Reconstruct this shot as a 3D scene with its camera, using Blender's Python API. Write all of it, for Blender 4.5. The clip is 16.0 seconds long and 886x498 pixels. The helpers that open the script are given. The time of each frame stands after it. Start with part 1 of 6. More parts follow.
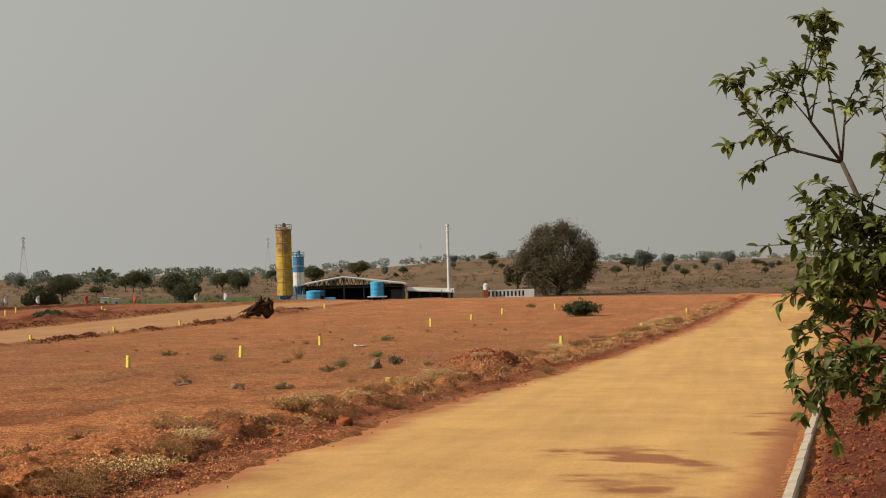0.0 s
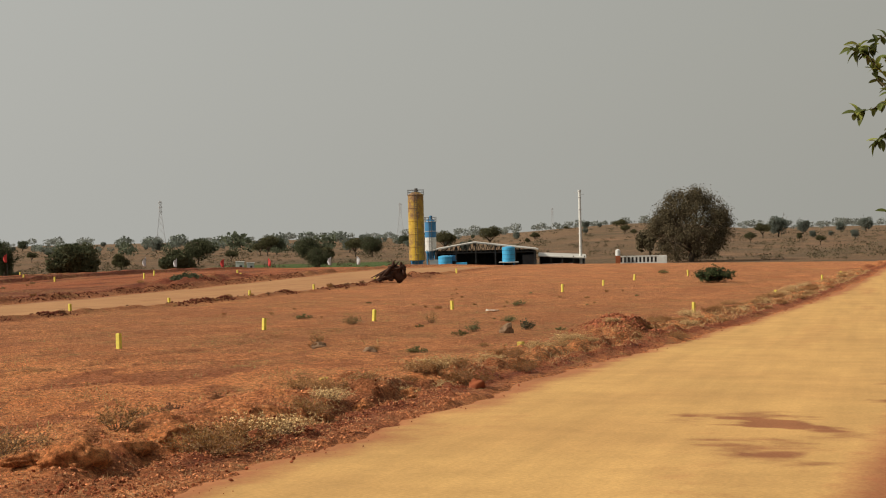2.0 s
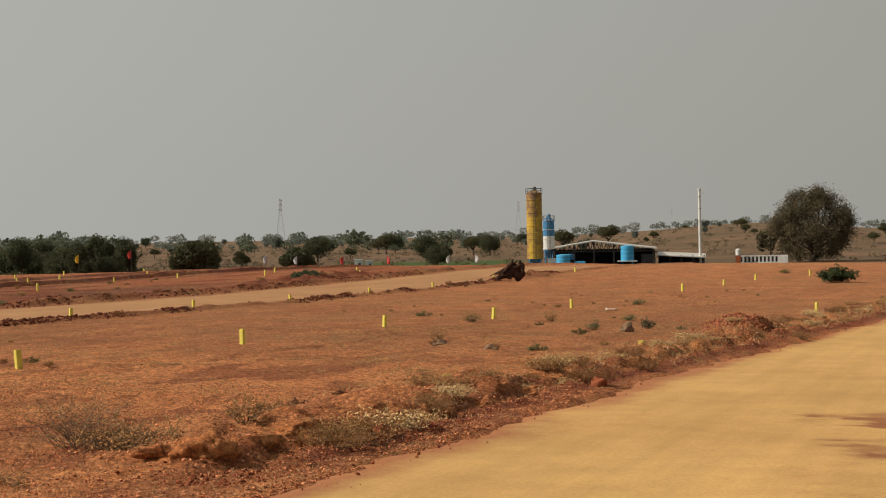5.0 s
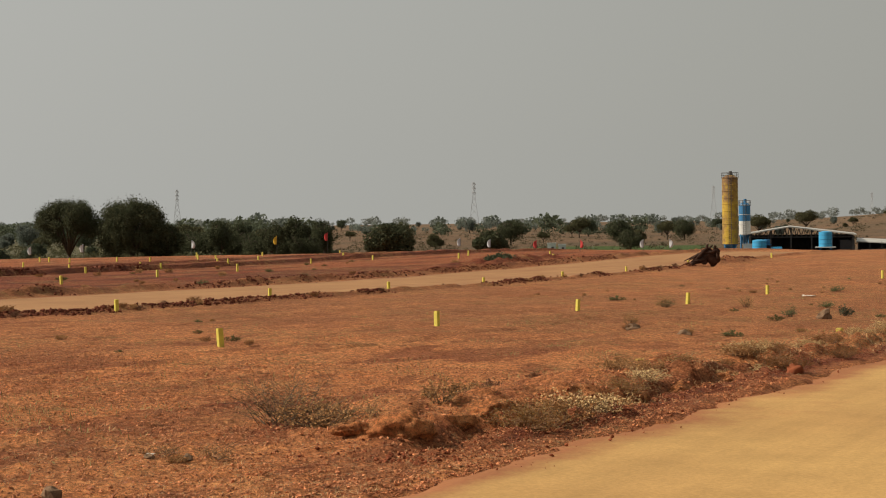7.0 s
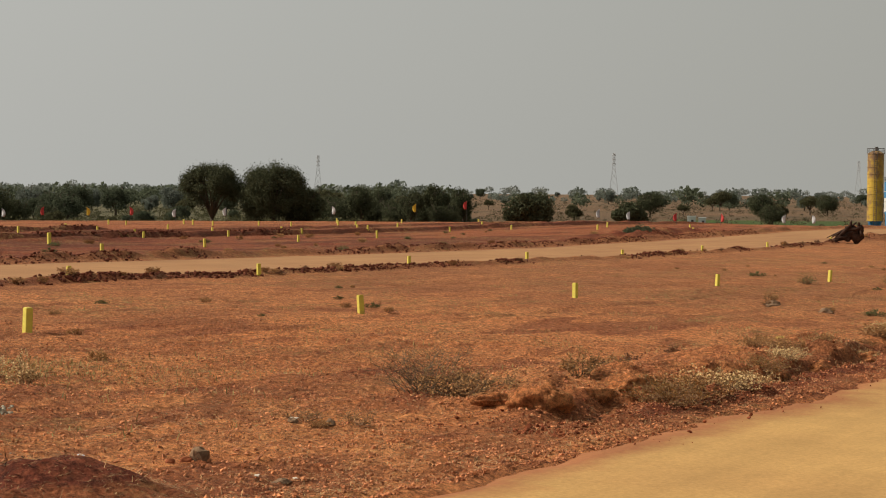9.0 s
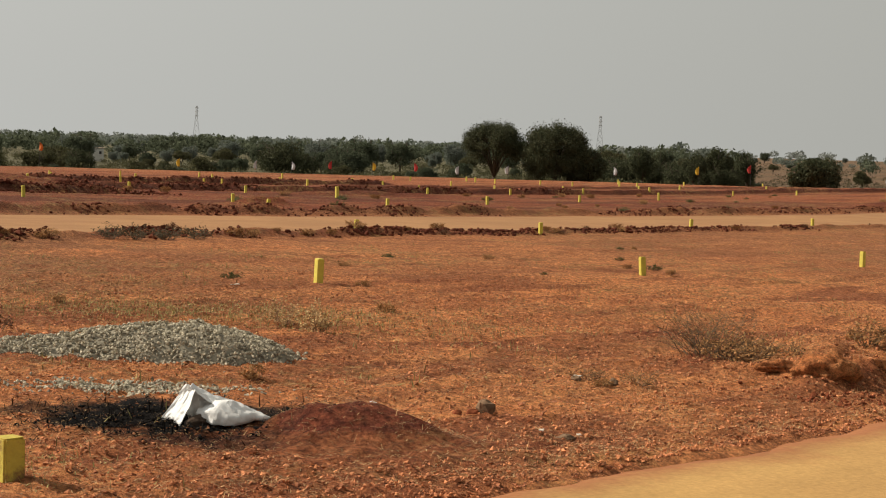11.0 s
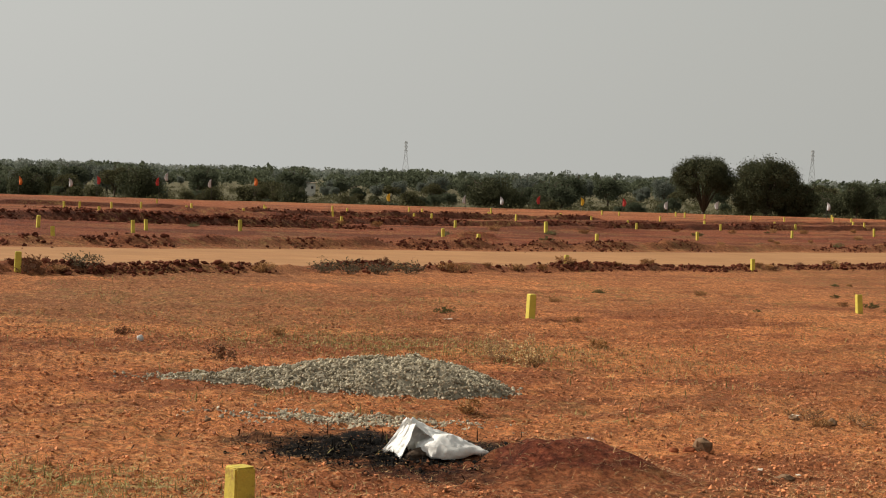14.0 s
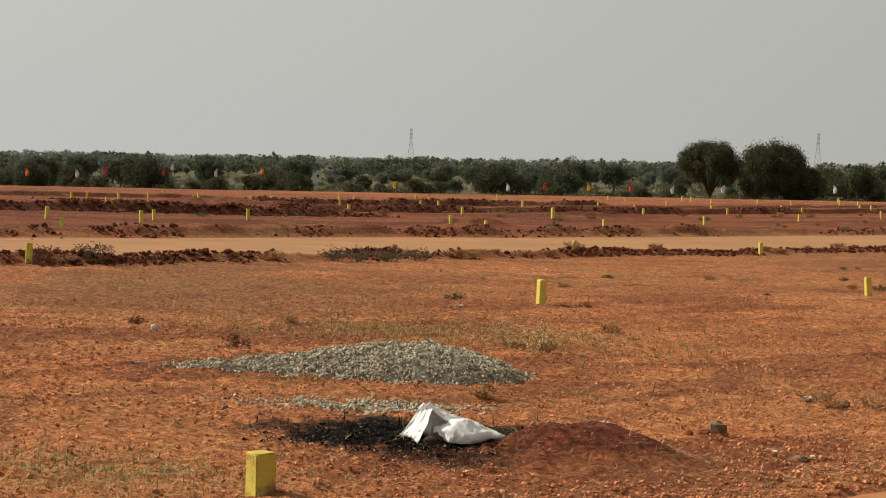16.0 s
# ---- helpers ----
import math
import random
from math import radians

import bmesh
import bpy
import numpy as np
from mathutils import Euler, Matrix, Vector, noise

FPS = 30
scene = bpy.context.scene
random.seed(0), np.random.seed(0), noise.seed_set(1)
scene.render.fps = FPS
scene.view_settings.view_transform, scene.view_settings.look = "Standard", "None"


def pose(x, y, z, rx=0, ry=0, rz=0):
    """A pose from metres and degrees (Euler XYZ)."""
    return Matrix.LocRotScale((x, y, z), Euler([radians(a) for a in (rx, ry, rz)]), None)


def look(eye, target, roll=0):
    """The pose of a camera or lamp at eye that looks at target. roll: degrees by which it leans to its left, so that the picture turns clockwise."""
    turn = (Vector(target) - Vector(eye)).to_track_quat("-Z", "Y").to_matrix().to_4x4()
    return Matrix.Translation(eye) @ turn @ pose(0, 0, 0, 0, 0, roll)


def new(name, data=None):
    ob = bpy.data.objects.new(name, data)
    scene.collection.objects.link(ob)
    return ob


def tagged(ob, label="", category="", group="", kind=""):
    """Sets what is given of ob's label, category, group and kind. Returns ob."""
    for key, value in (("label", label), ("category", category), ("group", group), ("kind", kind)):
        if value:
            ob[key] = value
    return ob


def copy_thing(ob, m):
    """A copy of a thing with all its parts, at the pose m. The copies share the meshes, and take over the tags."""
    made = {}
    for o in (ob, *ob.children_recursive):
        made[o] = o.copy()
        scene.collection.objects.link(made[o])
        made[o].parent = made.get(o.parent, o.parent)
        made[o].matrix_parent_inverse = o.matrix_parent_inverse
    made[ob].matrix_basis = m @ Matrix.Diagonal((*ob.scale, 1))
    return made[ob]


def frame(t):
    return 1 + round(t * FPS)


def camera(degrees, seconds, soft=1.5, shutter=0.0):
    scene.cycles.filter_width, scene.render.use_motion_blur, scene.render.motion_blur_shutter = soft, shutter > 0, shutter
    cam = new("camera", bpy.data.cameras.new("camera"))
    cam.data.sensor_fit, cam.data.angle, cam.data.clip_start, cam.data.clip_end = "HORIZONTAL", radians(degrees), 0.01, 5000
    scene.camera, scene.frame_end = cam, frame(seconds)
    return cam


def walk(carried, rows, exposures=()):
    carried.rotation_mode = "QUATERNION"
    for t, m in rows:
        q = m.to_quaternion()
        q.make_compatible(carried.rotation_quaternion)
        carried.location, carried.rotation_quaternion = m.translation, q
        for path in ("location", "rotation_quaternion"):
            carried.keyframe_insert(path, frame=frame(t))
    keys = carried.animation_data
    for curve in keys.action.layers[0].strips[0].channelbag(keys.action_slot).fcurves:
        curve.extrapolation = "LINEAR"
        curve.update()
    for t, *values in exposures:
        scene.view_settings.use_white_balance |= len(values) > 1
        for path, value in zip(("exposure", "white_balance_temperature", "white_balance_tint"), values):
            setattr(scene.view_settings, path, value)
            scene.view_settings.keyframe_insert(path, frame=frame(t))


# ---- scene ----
cam = camera(28.977, 16.0, soft=1.1)
PATH = [
    (0.0, (0.287, 0.356, 1.822, 90.220, 1.524, -35.846)),
    (0.5, (0.234, 0.291, 1.820, 90.209, 1.435, -34.674)),
    (1.0, (0.209, 0.239, 1.821, 90.068, 1.608, -33.794)),
    (1.5, (0.198, 0.216, 1.824, 89.676, 1.676, -32.562)),
    (2.0, (0.174, 0.208, 1.818, 89.173, 1.328, -31.446)),
    (2.5, (0.146, 0.195, 1.809, 88.593, 1.139, -29.972)),
    (3.0, (0.140, 0.218, 1.816, 88.458, 1.069, -29.070)),
    (5.3, (0.091, 0.184, 1.809, 89.207, 1.272, -27.009)),
    (5.5, (0.092, 0.184, 1.817, 89.074, 1.358, -26.542)),
    (6.0, (0.085, 0.164, 1.814, 88.737, 1.220, -25.054)),
    (6.5, (0.064, 0.148, 1.813, 88.651, 1.019, -23.255)),
    (7.0, (0.023, 0.081, 1.813, 88.763, 0.761, -21.060)),
    (7.5, (-0.006, 0.049, 1.813, 88.864, 0.492, -20.023)),
    (8.0, (-0.020, 0.037, 1.816, 88.920, 0.151, -18.881)),
    (8.2, (-0.022, 0.024, 1.823, 88.862, 0.073, -18.523)),
    (10.3, (-0.106, -0.071, 1.849, 85.893, -1.233, -10.539)),
    (10.5, (-0.113, -0.088, 1.846, 86.010, -1.350, -9.422)),
    (11.0, (-0.128, -0.116, 1.845, 86.262, -1.583, -7.036)),
    (11.5, (-0.131, -0.135, 1.847, 86.596, -1.253, -5.261)),
    (12.0, (-0.135, -0.143, 1.851, 86.943, -1.200, -3.872)),
    (12.5, (-0.142, -0.161, 1.855, 87.593, -1.431, -1.877)),
    (13.0, (-0.146, -0.191, 1.856, 87.449, -1.581, -0.983)),
    (13.5, (-0.164, -0.206, 1.864, 87.260, -1.535, -0.207)),
    (14.0, (-0.196, -0.204, 1.862, 87.235, -1.507, -0.117)),
    (14.5, (-0.214, -0.252, 1.865, 86.993, -1.104, -0.269)),
    (15.0, (-0.221, -0.236, 1.851, 86.917, -0.926, -0.147)),
    (15.5, (-0.236, -0.250, 1.860, 86.865, -0.928, -0.143)),
    (16.0, (-0.243, -0.264, 1.859, 86.801, -0.914, 0.059)),
]
walk(cam, [(t, pose(*p)) for t, p in PATH], exposures=[(0.0, -0.03), (3.0, -0.05), (5.5, -0.15), (8.0, -0.16), (10.5, -0.03), (16.0, 0.0)])

# ---- world, sun ----
SUN_AZ, SUN_EL = 69.0, 36.0          # degrees left of +y, and above the horizon
world = bpy.data.worlds.new("world")
scene.world = world
world.use_nodes = True
wn, wl = world.node_tree.nodes, world.node_tree.links
wbg = wn["Background"]
sky = wn.new("ShaderNodeTexSky")
sky.sky_type = "NISHITA"
sky.sun_disc = False
sky.sun_elevation, sky.sun_rotation = radians(SUN_EL), radians(-SUN_AZ)
sky.dust_density, sky.air_density, sky.altitude = 8.0, 1.5, 500
haze = wn.new("ShaderNodeMixRGB")            # thick grey dust haze over the whole sky
haze.inputs[0].default_value = 0.93
wtc = wn.new("ShaderNodeTexCoord")           # the haze is brighter towards the sun
wdot = wn.new("ShaderNodeVectorMath")
wdot.operation = "DOT_PRODUCT"
wdot.inputs[1].default_value = (-math.sin(radians(SUN_AZ)), math.cos(radians(SUN_AZ)), 0.25)
wl.new(wtc.outputs["Generated"], wdot.inputs[0])
wmap = wn.new("ShaderNodeMapRange")
wmap.inputs["From Min"].default_value, wmap.inputs["From Max"].default_value = -0.55, 1.0
wl.new(wdot.outputs["Value"], wmap.inputs["Value"])
wcol = wn.new("ShaderNodeMixRGB")
wcol.inputs[1].default_value = (3.50, 3.45, 3.06, 1)
wcol.inputs[2].default_value = (6.35, 6.42, 6.2, 1)
wl.new(wmap.outputs[0], wcol.inputs[0])
wl.new(wcol.outputs[0], haze.inputs[2])
wl.new(sky.outputs[0], haze.inputs[1])
wl.new(haze.outputs[0], wbg.inputs[0])
wbg.inputs[1].default_value = 0.1
sun = new("sun", bpy.data.lights.new("sun", "SUN"))
sun.data.energy, sun.data.angle, sun.data.color = 5.2, radians(0.8), (1.0, 0.91, 0.78)
sd = Vector((-math.sin(radians(SUN_AZ)) * math.cos(radians(SUN_EL)), math.cos(radians(SUN_AZ)) * math.cos(radians(SUN_EL)), math.sin(radians(SUN_EL))))
sun.matrix_world = look(sd * 50, (0, 0, 0))

# ---- plan: u runs along the plots' rows, v across them ----
RA = radians(45.28)
UD, VD = (math.sin(RA), math.cos(RA)), (-math.cos(RA), math.sin(RA))


def xy(u, v):
    return u * UD[0] + v * VD[0], u * UD[1] + v * VD[1]


def sst(a, b, x):
    t = np.clip((x - a) / (b - a), 0, 1)
    return t * t * (3 - 2 * t)


def lattice(ix, iy, seed):
    h = (ix.astype(np.int64) * 374761393 + iy.astype(np.int64) * 668265263 + seed * 1442695041) & 0x7FFFFFFF
    h = ((h ^ (h >> 13)) * 1274126177) & 0x7FFFFFFF
    return ((h ^ (h >> 16)) & 0xFFFF) / 65535.0


def vnoise(x, y, seed=0):
    ix, iy = np.floor(x), np.floor(y)
    fx, fy = x - ix, y - iy
    fx, fy = fx * fx * (3 - 2 * fx), fy * fy * (3 - 2 * fy)
    a, b = lattice(ix, iy, seed), lattice(ix + 1, iy, seed)
    c, d = lattice(ix, iy + 1, seed), lattice(ix + 1, iy + 1, seed)
    return (a + (b - a) * fx) * (1 - fy) + (c + (d - c) * fx) * fy


def fbm(x, y, seed=0, octaves=4):
    s, w = 0.0, 0.5
    for k in range(octaves):
        s = s + w * vnoise(x * 2 ** k, y * 2 ** k, seed + 17 * k)
        w *= 0.5
    return s


def base_ground(x, y):
    """The land: gently falling plots, a drop at their edge, a plain, and a low hill."""
    u, v, r = x * UD[0] + y * UD[1], x * VD[0] + y * VD[1], np.hypot(x, y)
    uc = np.clip(u, -30, 102)
    z = 0.46 - 0.04064 * uc + 0.000199 * uc * uc + 0.011 * np.clip(v, -10, 45)
    s = sst(110, 300, r)
    z = z * (1 - s) - 6.4 * s - 2.2 * sst(300, 1500, r) - 34 * sst(1300, 4500, r)
    az = np.degrees(np.arctan2(x, np.maximum(y, 1e-3)))
    crest = sst(31.5, 37.8, az) * (1 - 0.78 * sst(38.6, 42.0, az))
    rolls = 0.9 * (fbm(x * 0.012, y * 0.012, 81) - 0.47) * sst(330, 450, r) * (1 - sst(900, 1500, r)) * sst(15, 30, az)
    return z + 7.2 * sst(350, 800, r) * crest * (1 - sst(1200, 2500, r)) + rolls


def road1_left(u):
    return 4.6 - 0.063 * np.maximum(u - 25, 0) + 0.25 * (vnoise(u * 0.35, u * 0 + 3, 5) - 0.5) + 0.16 * (vnoise(u * 1.7, u * 0, 6) - 0.5) + 0.10 * (vnoise(u * 5.1, u * 0, 9) - 0.5)


def kerb_line(u):
    return 0.55 - 0.068 * u


def road2_near(u):
    return 26.3 - 8 * np.exp(-np.maximum(u, -20) / 24) + 0.35 * (vnoise(u * 0.4, u * 0, 7) - 0.5)


def road2_far(u):
    return 26.3 - 8 * np.exp(-np.maximum(u, -20) / 24) + 6.0 + 0.02 * np.clip(u, 0, 100) + 0.4 * (vnoise(u * 0.4, u * 0, 8) - 0.5)


def bump(v, c, w):
    return np.exp(-((v - c) / w) ** 2)


def land(x, y):
    """Height and the soil's masks: red earth, char, dry grass, green crop, road; dark earth with bank shade."""
    u, v, r = x * UD[0] + y * UD[1], x * VD[0] + y * VD[1], np.hypot(x, y)
    z = base_ground(x, y)
    near = 1 - sst(120, 200, r)
    e1, n2, f2, kb = road1_left(u), road2_near(u), road2_far(u), kerb_line(u)
    on1 = sst(0, 0.3, e1 - v) * sst(0.0, 0.1, v - kb) * (1 - sst(118, 124, u))
    on2 = sst(0, 0.35, v - n2) * sst(0, 0.35, f2 - v) * near
    lumps = fbm(x * 1.3, y * 1.3, 11) - 0.47
    fine = fbm(x * 6, y * 6, 12, 3) - 0.44
    rough = near * (1 - np.maximum(on1, on2))
    z = z + rough * (0.10 * (fbm(x * 0.3, y * 0.3, 10) - 0.47) + 0.06 * lumps + 0.055 * fine + (1 - sst(20, 45, r)) * (0.06 * (fbm(x * 15, y * 15, 13, 2) - 0.37) + 0.05 * np.maximum(0, vnoise(x * 11, y * 11, 14) - 0.62)))
    # low bank of earth along the near road, cut back where the plot opens to it
    run = sst(10.2, 12.5, u)
    wob1 = 0.5 * (fbm(u * 0.8, v * 0, 20) - 0.47)
    bank = run * near * (0.6 + 0.4 * sst(13, 20, u)) * (0.12 * sst(e1 + 0.66 + wob1, e1 + 0.88 + wob1, v) * (1 - sst(e1 + 1.4, e1 + 3.0, v)) * (0.25 + 1.4 * fbm(u * 0.7, v * 0.9, 21)) + 0.06 * bump(v, e1 + 0.40, 0.16) * (0.2 + 1.5 * fbm(u * 1.8, v * 1.8, 22)))
    bank = bank - run * near * 0.03 * bump(v, e1 + 0.62 + wob1, 0.13)
    clods = run * near * bump(v, e1 + 0.9, 0.8) * np.maximum(0, fbm(u * 2.6, v * 2.6, 23) - 0.50) * 0.5
    # banks on both sides of the far road
    b2 = near * (0.12 * bump(v, n2 - 0.40, 0.22) * (0.2 + 1.6 * fbm(u * 0.9, v, 24)) + 0.20 * bump(v, f2 + 0.6, 0.3) * (0.1 + 1.8 * fbm(u * 0.9, v * 0.9, 25)) + 0.16 * bump(v, f2 + 1.8, 0.4) * np.maximum(0, fbm(u * 0.6, v * 0.9, 30) - 0.35) * 2)
    # thin banks between the plots further on
    def cut(c, h, w=2.5):
        c = c + 0.5 * (fbm(u * 0.5, u * 0, 28) - 0.47)
        return h * sst(c - 0.10, c + 0.10, v) * (1 - sst(c + 0.5, c + w, v)) * (0.55 + 0.9 * fbm(u * 0.8, v * 0.8, 26))
    def heap(cu, cv, wu, wv, h):
        return h * bump(v, cv, wv) * bump(u, cu, wu) * (0.3 + 1.4 * fbm(u * 1.4, v * 1.4, 29))
    b3 = near * (cut(49.6 + 0.02 * (u - 60), 0.24) * sst(38, 41, u) + cut(61, 0.26) * sst(46, 49, u) * (1 - sst(72, 74, u)) + cut(43.5, 0.26) * sst(17, 20, u) * (1 - sst(36, 40, u)) + cut(70, 0.18) * (1 - sst(52, 56, u)) + cut(57.5, 0.14) * sst(62, 66, u)
                 + heap(40.5, 53, 3.5, 0.7, 0.42) + heap(34, 49.5, 4, 0.6, 0.25) + heap(37.5, 36.5, 1.2, 0.4, 0.32) + heap(53, 46, 5, 0.4, 0.2) + heap(92, 37.0, 10, 0.6, 0.45) + heap(88, 35.5, 4, 0.5, 0.4) + heap(96, 25.4, 5, 0.6, 0.3))
    # bands along the cut faces, where shade is painted into the soil
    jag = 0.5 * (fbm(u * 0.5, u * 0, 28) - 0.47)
    face_shade = bump(v, 49.6 + 0.02 * (u - 60) + jag, 0.28) * sst(38, 41, u) + bump(v, 61 + jag, 0.33) * sst(46, 49, u) * (1 - sst(72, 74, u)) + bump(v, 43.5 + jag, 0.4) * sst(17, 20, u) * (1 - sst(36, 40, u)) + bump(v, 70 + jag, 0.35) * (1 - sst(52, 56, u)) + bump(v, 57.5 + jag, 0.25) * sst(62, 66, u)
    z = z + bank + clods + b2 + b3
    z = z - 0.05 * on1 - 0.05 * on2
    # shallow wheel ruts
    for c, ua, ub in ((16.6, 9, 24), (17.5, 12, 30), (12.2, 20, 44), (19.3, 30, 60), (10.6, 26, 48)):
        z = z - near * 0.045 * bump(v, c + 0.03 * (u - ua) + 0.5 * (vnoise(u * 0.25, u * 0, 47) - 0.5), 0.13) * sst(ua, ua + 4, u) * (1 - sst(ub - 4, ub, u))
    # red planting bed behind the kerb
    bed = sst(0.05, 0.25, kb - v)
    z = z + bed * near * (0.05 + 0.12 * fbm(x * 3, y * 3, 27) - 0.04)
    # mounds
    def mound(cu, cv, w, h, k):
        d2 = ((u - cu) ** 2 + (v - cv) ** 2) / (w * w)
        return h * np.exp(-d2) * (0.75 + 0.5 * fbm(x * 4, y * 4, k))
    m_red = mound(6.50, 5.92, 0.36, 0.17, 31) + mound(6.72, 5.62, 0.26, 0.08, 33) + 0.05 * np.exp(-((u - 6.55) ** 2 + (v - 5.8) ** 2) / 0.25) * (fbm(x * 9, y * 9, 67) - 0.4)
    m_grav = 0 * u
    m_heap = 0.42 * np.exp(-np.hypot((u - 36.0) / 1.15, (v - 5.1) / 0.9) ** 1.7) * (0.75 + 0.5 * fbm(x * 5, y * 5, 32)) + mound(38.4, 4.8, 0.9, 0.14, 35)
    m_clod = mound(11.75, 5.65, 0.30, 0.10, 34) + mound(12.7, 6.1, 0.42, 0.12, 36) + mound(14.0, 6.1, 0.5, 0.14, 37) + mound(15.4, 6.2, 0.4, 0.12, 39) + mound(17.3, 6.2, 0.6, 0.13, 38) + mound(19.6, 6.0, 0.5, 0.12, 40)
    z = z + m_red + m_grav + m_heap + m_clod
    # soil
    n1 = fbm(x * 0.35, y * 0.35, 41)
    red = 0.04 + 0.30 * sst(0.52, 0.68, n1) + 0.42 * sst(0.55, 0.64, fbm(u * 0.35, v * 1.3, 48))
    red = np.maximum(red, 0.62 * near * sst(0.575, 0.64, fbm(u * 0.22, v * 0.75, 65)))
    red = np.maximum(red, 0.55 * near * sst(0.60, 0.66, fbm(u * 0.9, v * 1.9, 66)))
    red = np.maximum(red, run * 0.85 * bump(v, e1 + 0.28, 0.42))
    red = np.maximum(red, 0.6 * (1 - run) * bump(v, e1 + 0.1, 0.5) * sst(0.35, 0.55, n1))
    red = np.maximum(red, near * 0.95 * np.maximum(bump(v, n2 - 0.4, 0.5), bump(v, f2 + 1.0, 1.5)))
    red = np.maximum(red, near * 0.95 * sst(f2 + 0.5, f2 + 3, v) * (1 - 0.15 * sst(56, 66, v)) * (1 - 0.2 * sst(55, 90, u)))
    red = np.maximum(red, np.clip(b3 * 6, 0, 1) * near)
    red = np.maximum(red, bed)
    red = np.clip(np.maximum(red, np.clip(m_red * 11, 0, 1) + np.clip(m_heap * 2.2, 0, 0.62) + np.clip(m_clod * 1.2, 0, .3)), 0, 1) * near + (1 - near) * 0.6
    # dark: patchy shade on the far road's bank, put into the colour
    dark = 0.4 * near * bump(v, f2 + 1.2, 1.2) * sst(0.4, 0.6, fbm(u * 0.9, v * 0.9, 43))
    brown = near * (0.22 * sst(f2 + 1, f2 + 4, v) + 0.42 * sst(11, 18, v) * (1 - sst(f2, f2 + 2, v))) * sst(0.22, 0.48, fbm(x * 0.4, y * 0.4, 46)) * (1 - 0.7 * sst(70, 110, u))
    brown = np.maximum(brown, near * 0.85 * sst(16, 40, u) * sst(e1 + 0.5, e1 + 2, v) * (1 - sst(f2, f2 + 2, v)) * (0.4 + 1.1 * fbm(x * 0.6, y * 0.6, 49)))
    brown = np.maximum(brown, 0.95 * sst(2.5, -3.0, x) * sst(12.5, 16, y) * (1 - sst(f2, f2 + 1, v)) * sst(0.30, 0.55, fbm(x * 0.5, y * 0.5, 59)))
    # dark also holds bands of darker red earth beyond the far road
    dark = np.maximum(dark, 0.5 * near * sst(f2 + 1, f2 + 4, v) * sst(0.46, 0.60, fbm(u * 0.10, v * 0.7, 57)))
    # shade of the plot banks' cut faces, painted as dark soil
    dark = np.maximum(dark, near * np.clip(0.75 * face_shade, 0, 0.75))
    wob = fbm(x * 2.2, y * 2.2, 44) - 0.47
    frayed = 1.3 * (fbm(x * 5.0, y * 3.2, 58) - 0.47)
    def burnt(cx, cy, wx, wy):
        return 1 - sst(0.45, 1.1, ((x - cx) / wx) ** 2 + ((y - cy) / wy) ** 2 + 1.6 * wob + frayed)
    char = np.maximum(burnt(-0.58, 9.15, 0.52, 0.72), 0.9 * burnt(0.06, 9.35, 0.46, 0.42))
    char = np.maximum(char, np.maximum(0.75 * burnt(-1.02, 9.35, 0.34, 0.22), 0.6 * burnt(-0.28, 8.45, 0.45, 0.30)))
    grass = (0.15 + 0.85 * sst(0.46, 0.60, fbm(x * 0.5, y * 0.5, 45))) * near
    grass = np.maximum(grass, 0.95 * (1 - sst(0.6, 1.3, ((x + 0.3) / 2.4) ** 2 + ((y - 15.6) / 1.2) ** 2 + 2 * wob)))
    az = np.degrees(np.arctan2(x, np.maximum(y, 1e-3)))
    crop = sst(23.5, 24.5, az) * (1 - sst(29.5, 30.5, az)) * sst(325, 335, r) * (1 - sst(390, 400, r))
    plain = sst(140, 260, r)
    scrub = plain * sst(-16, -11, -az) * (1 - 0.25 * sst(900, 1400, r))
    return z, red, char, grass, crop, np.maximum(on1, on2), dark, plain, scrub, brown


def ground_z(x, y):
    a = land(np.array([float(x)]), np.array([float(y)]))
    return float(a[0][0])


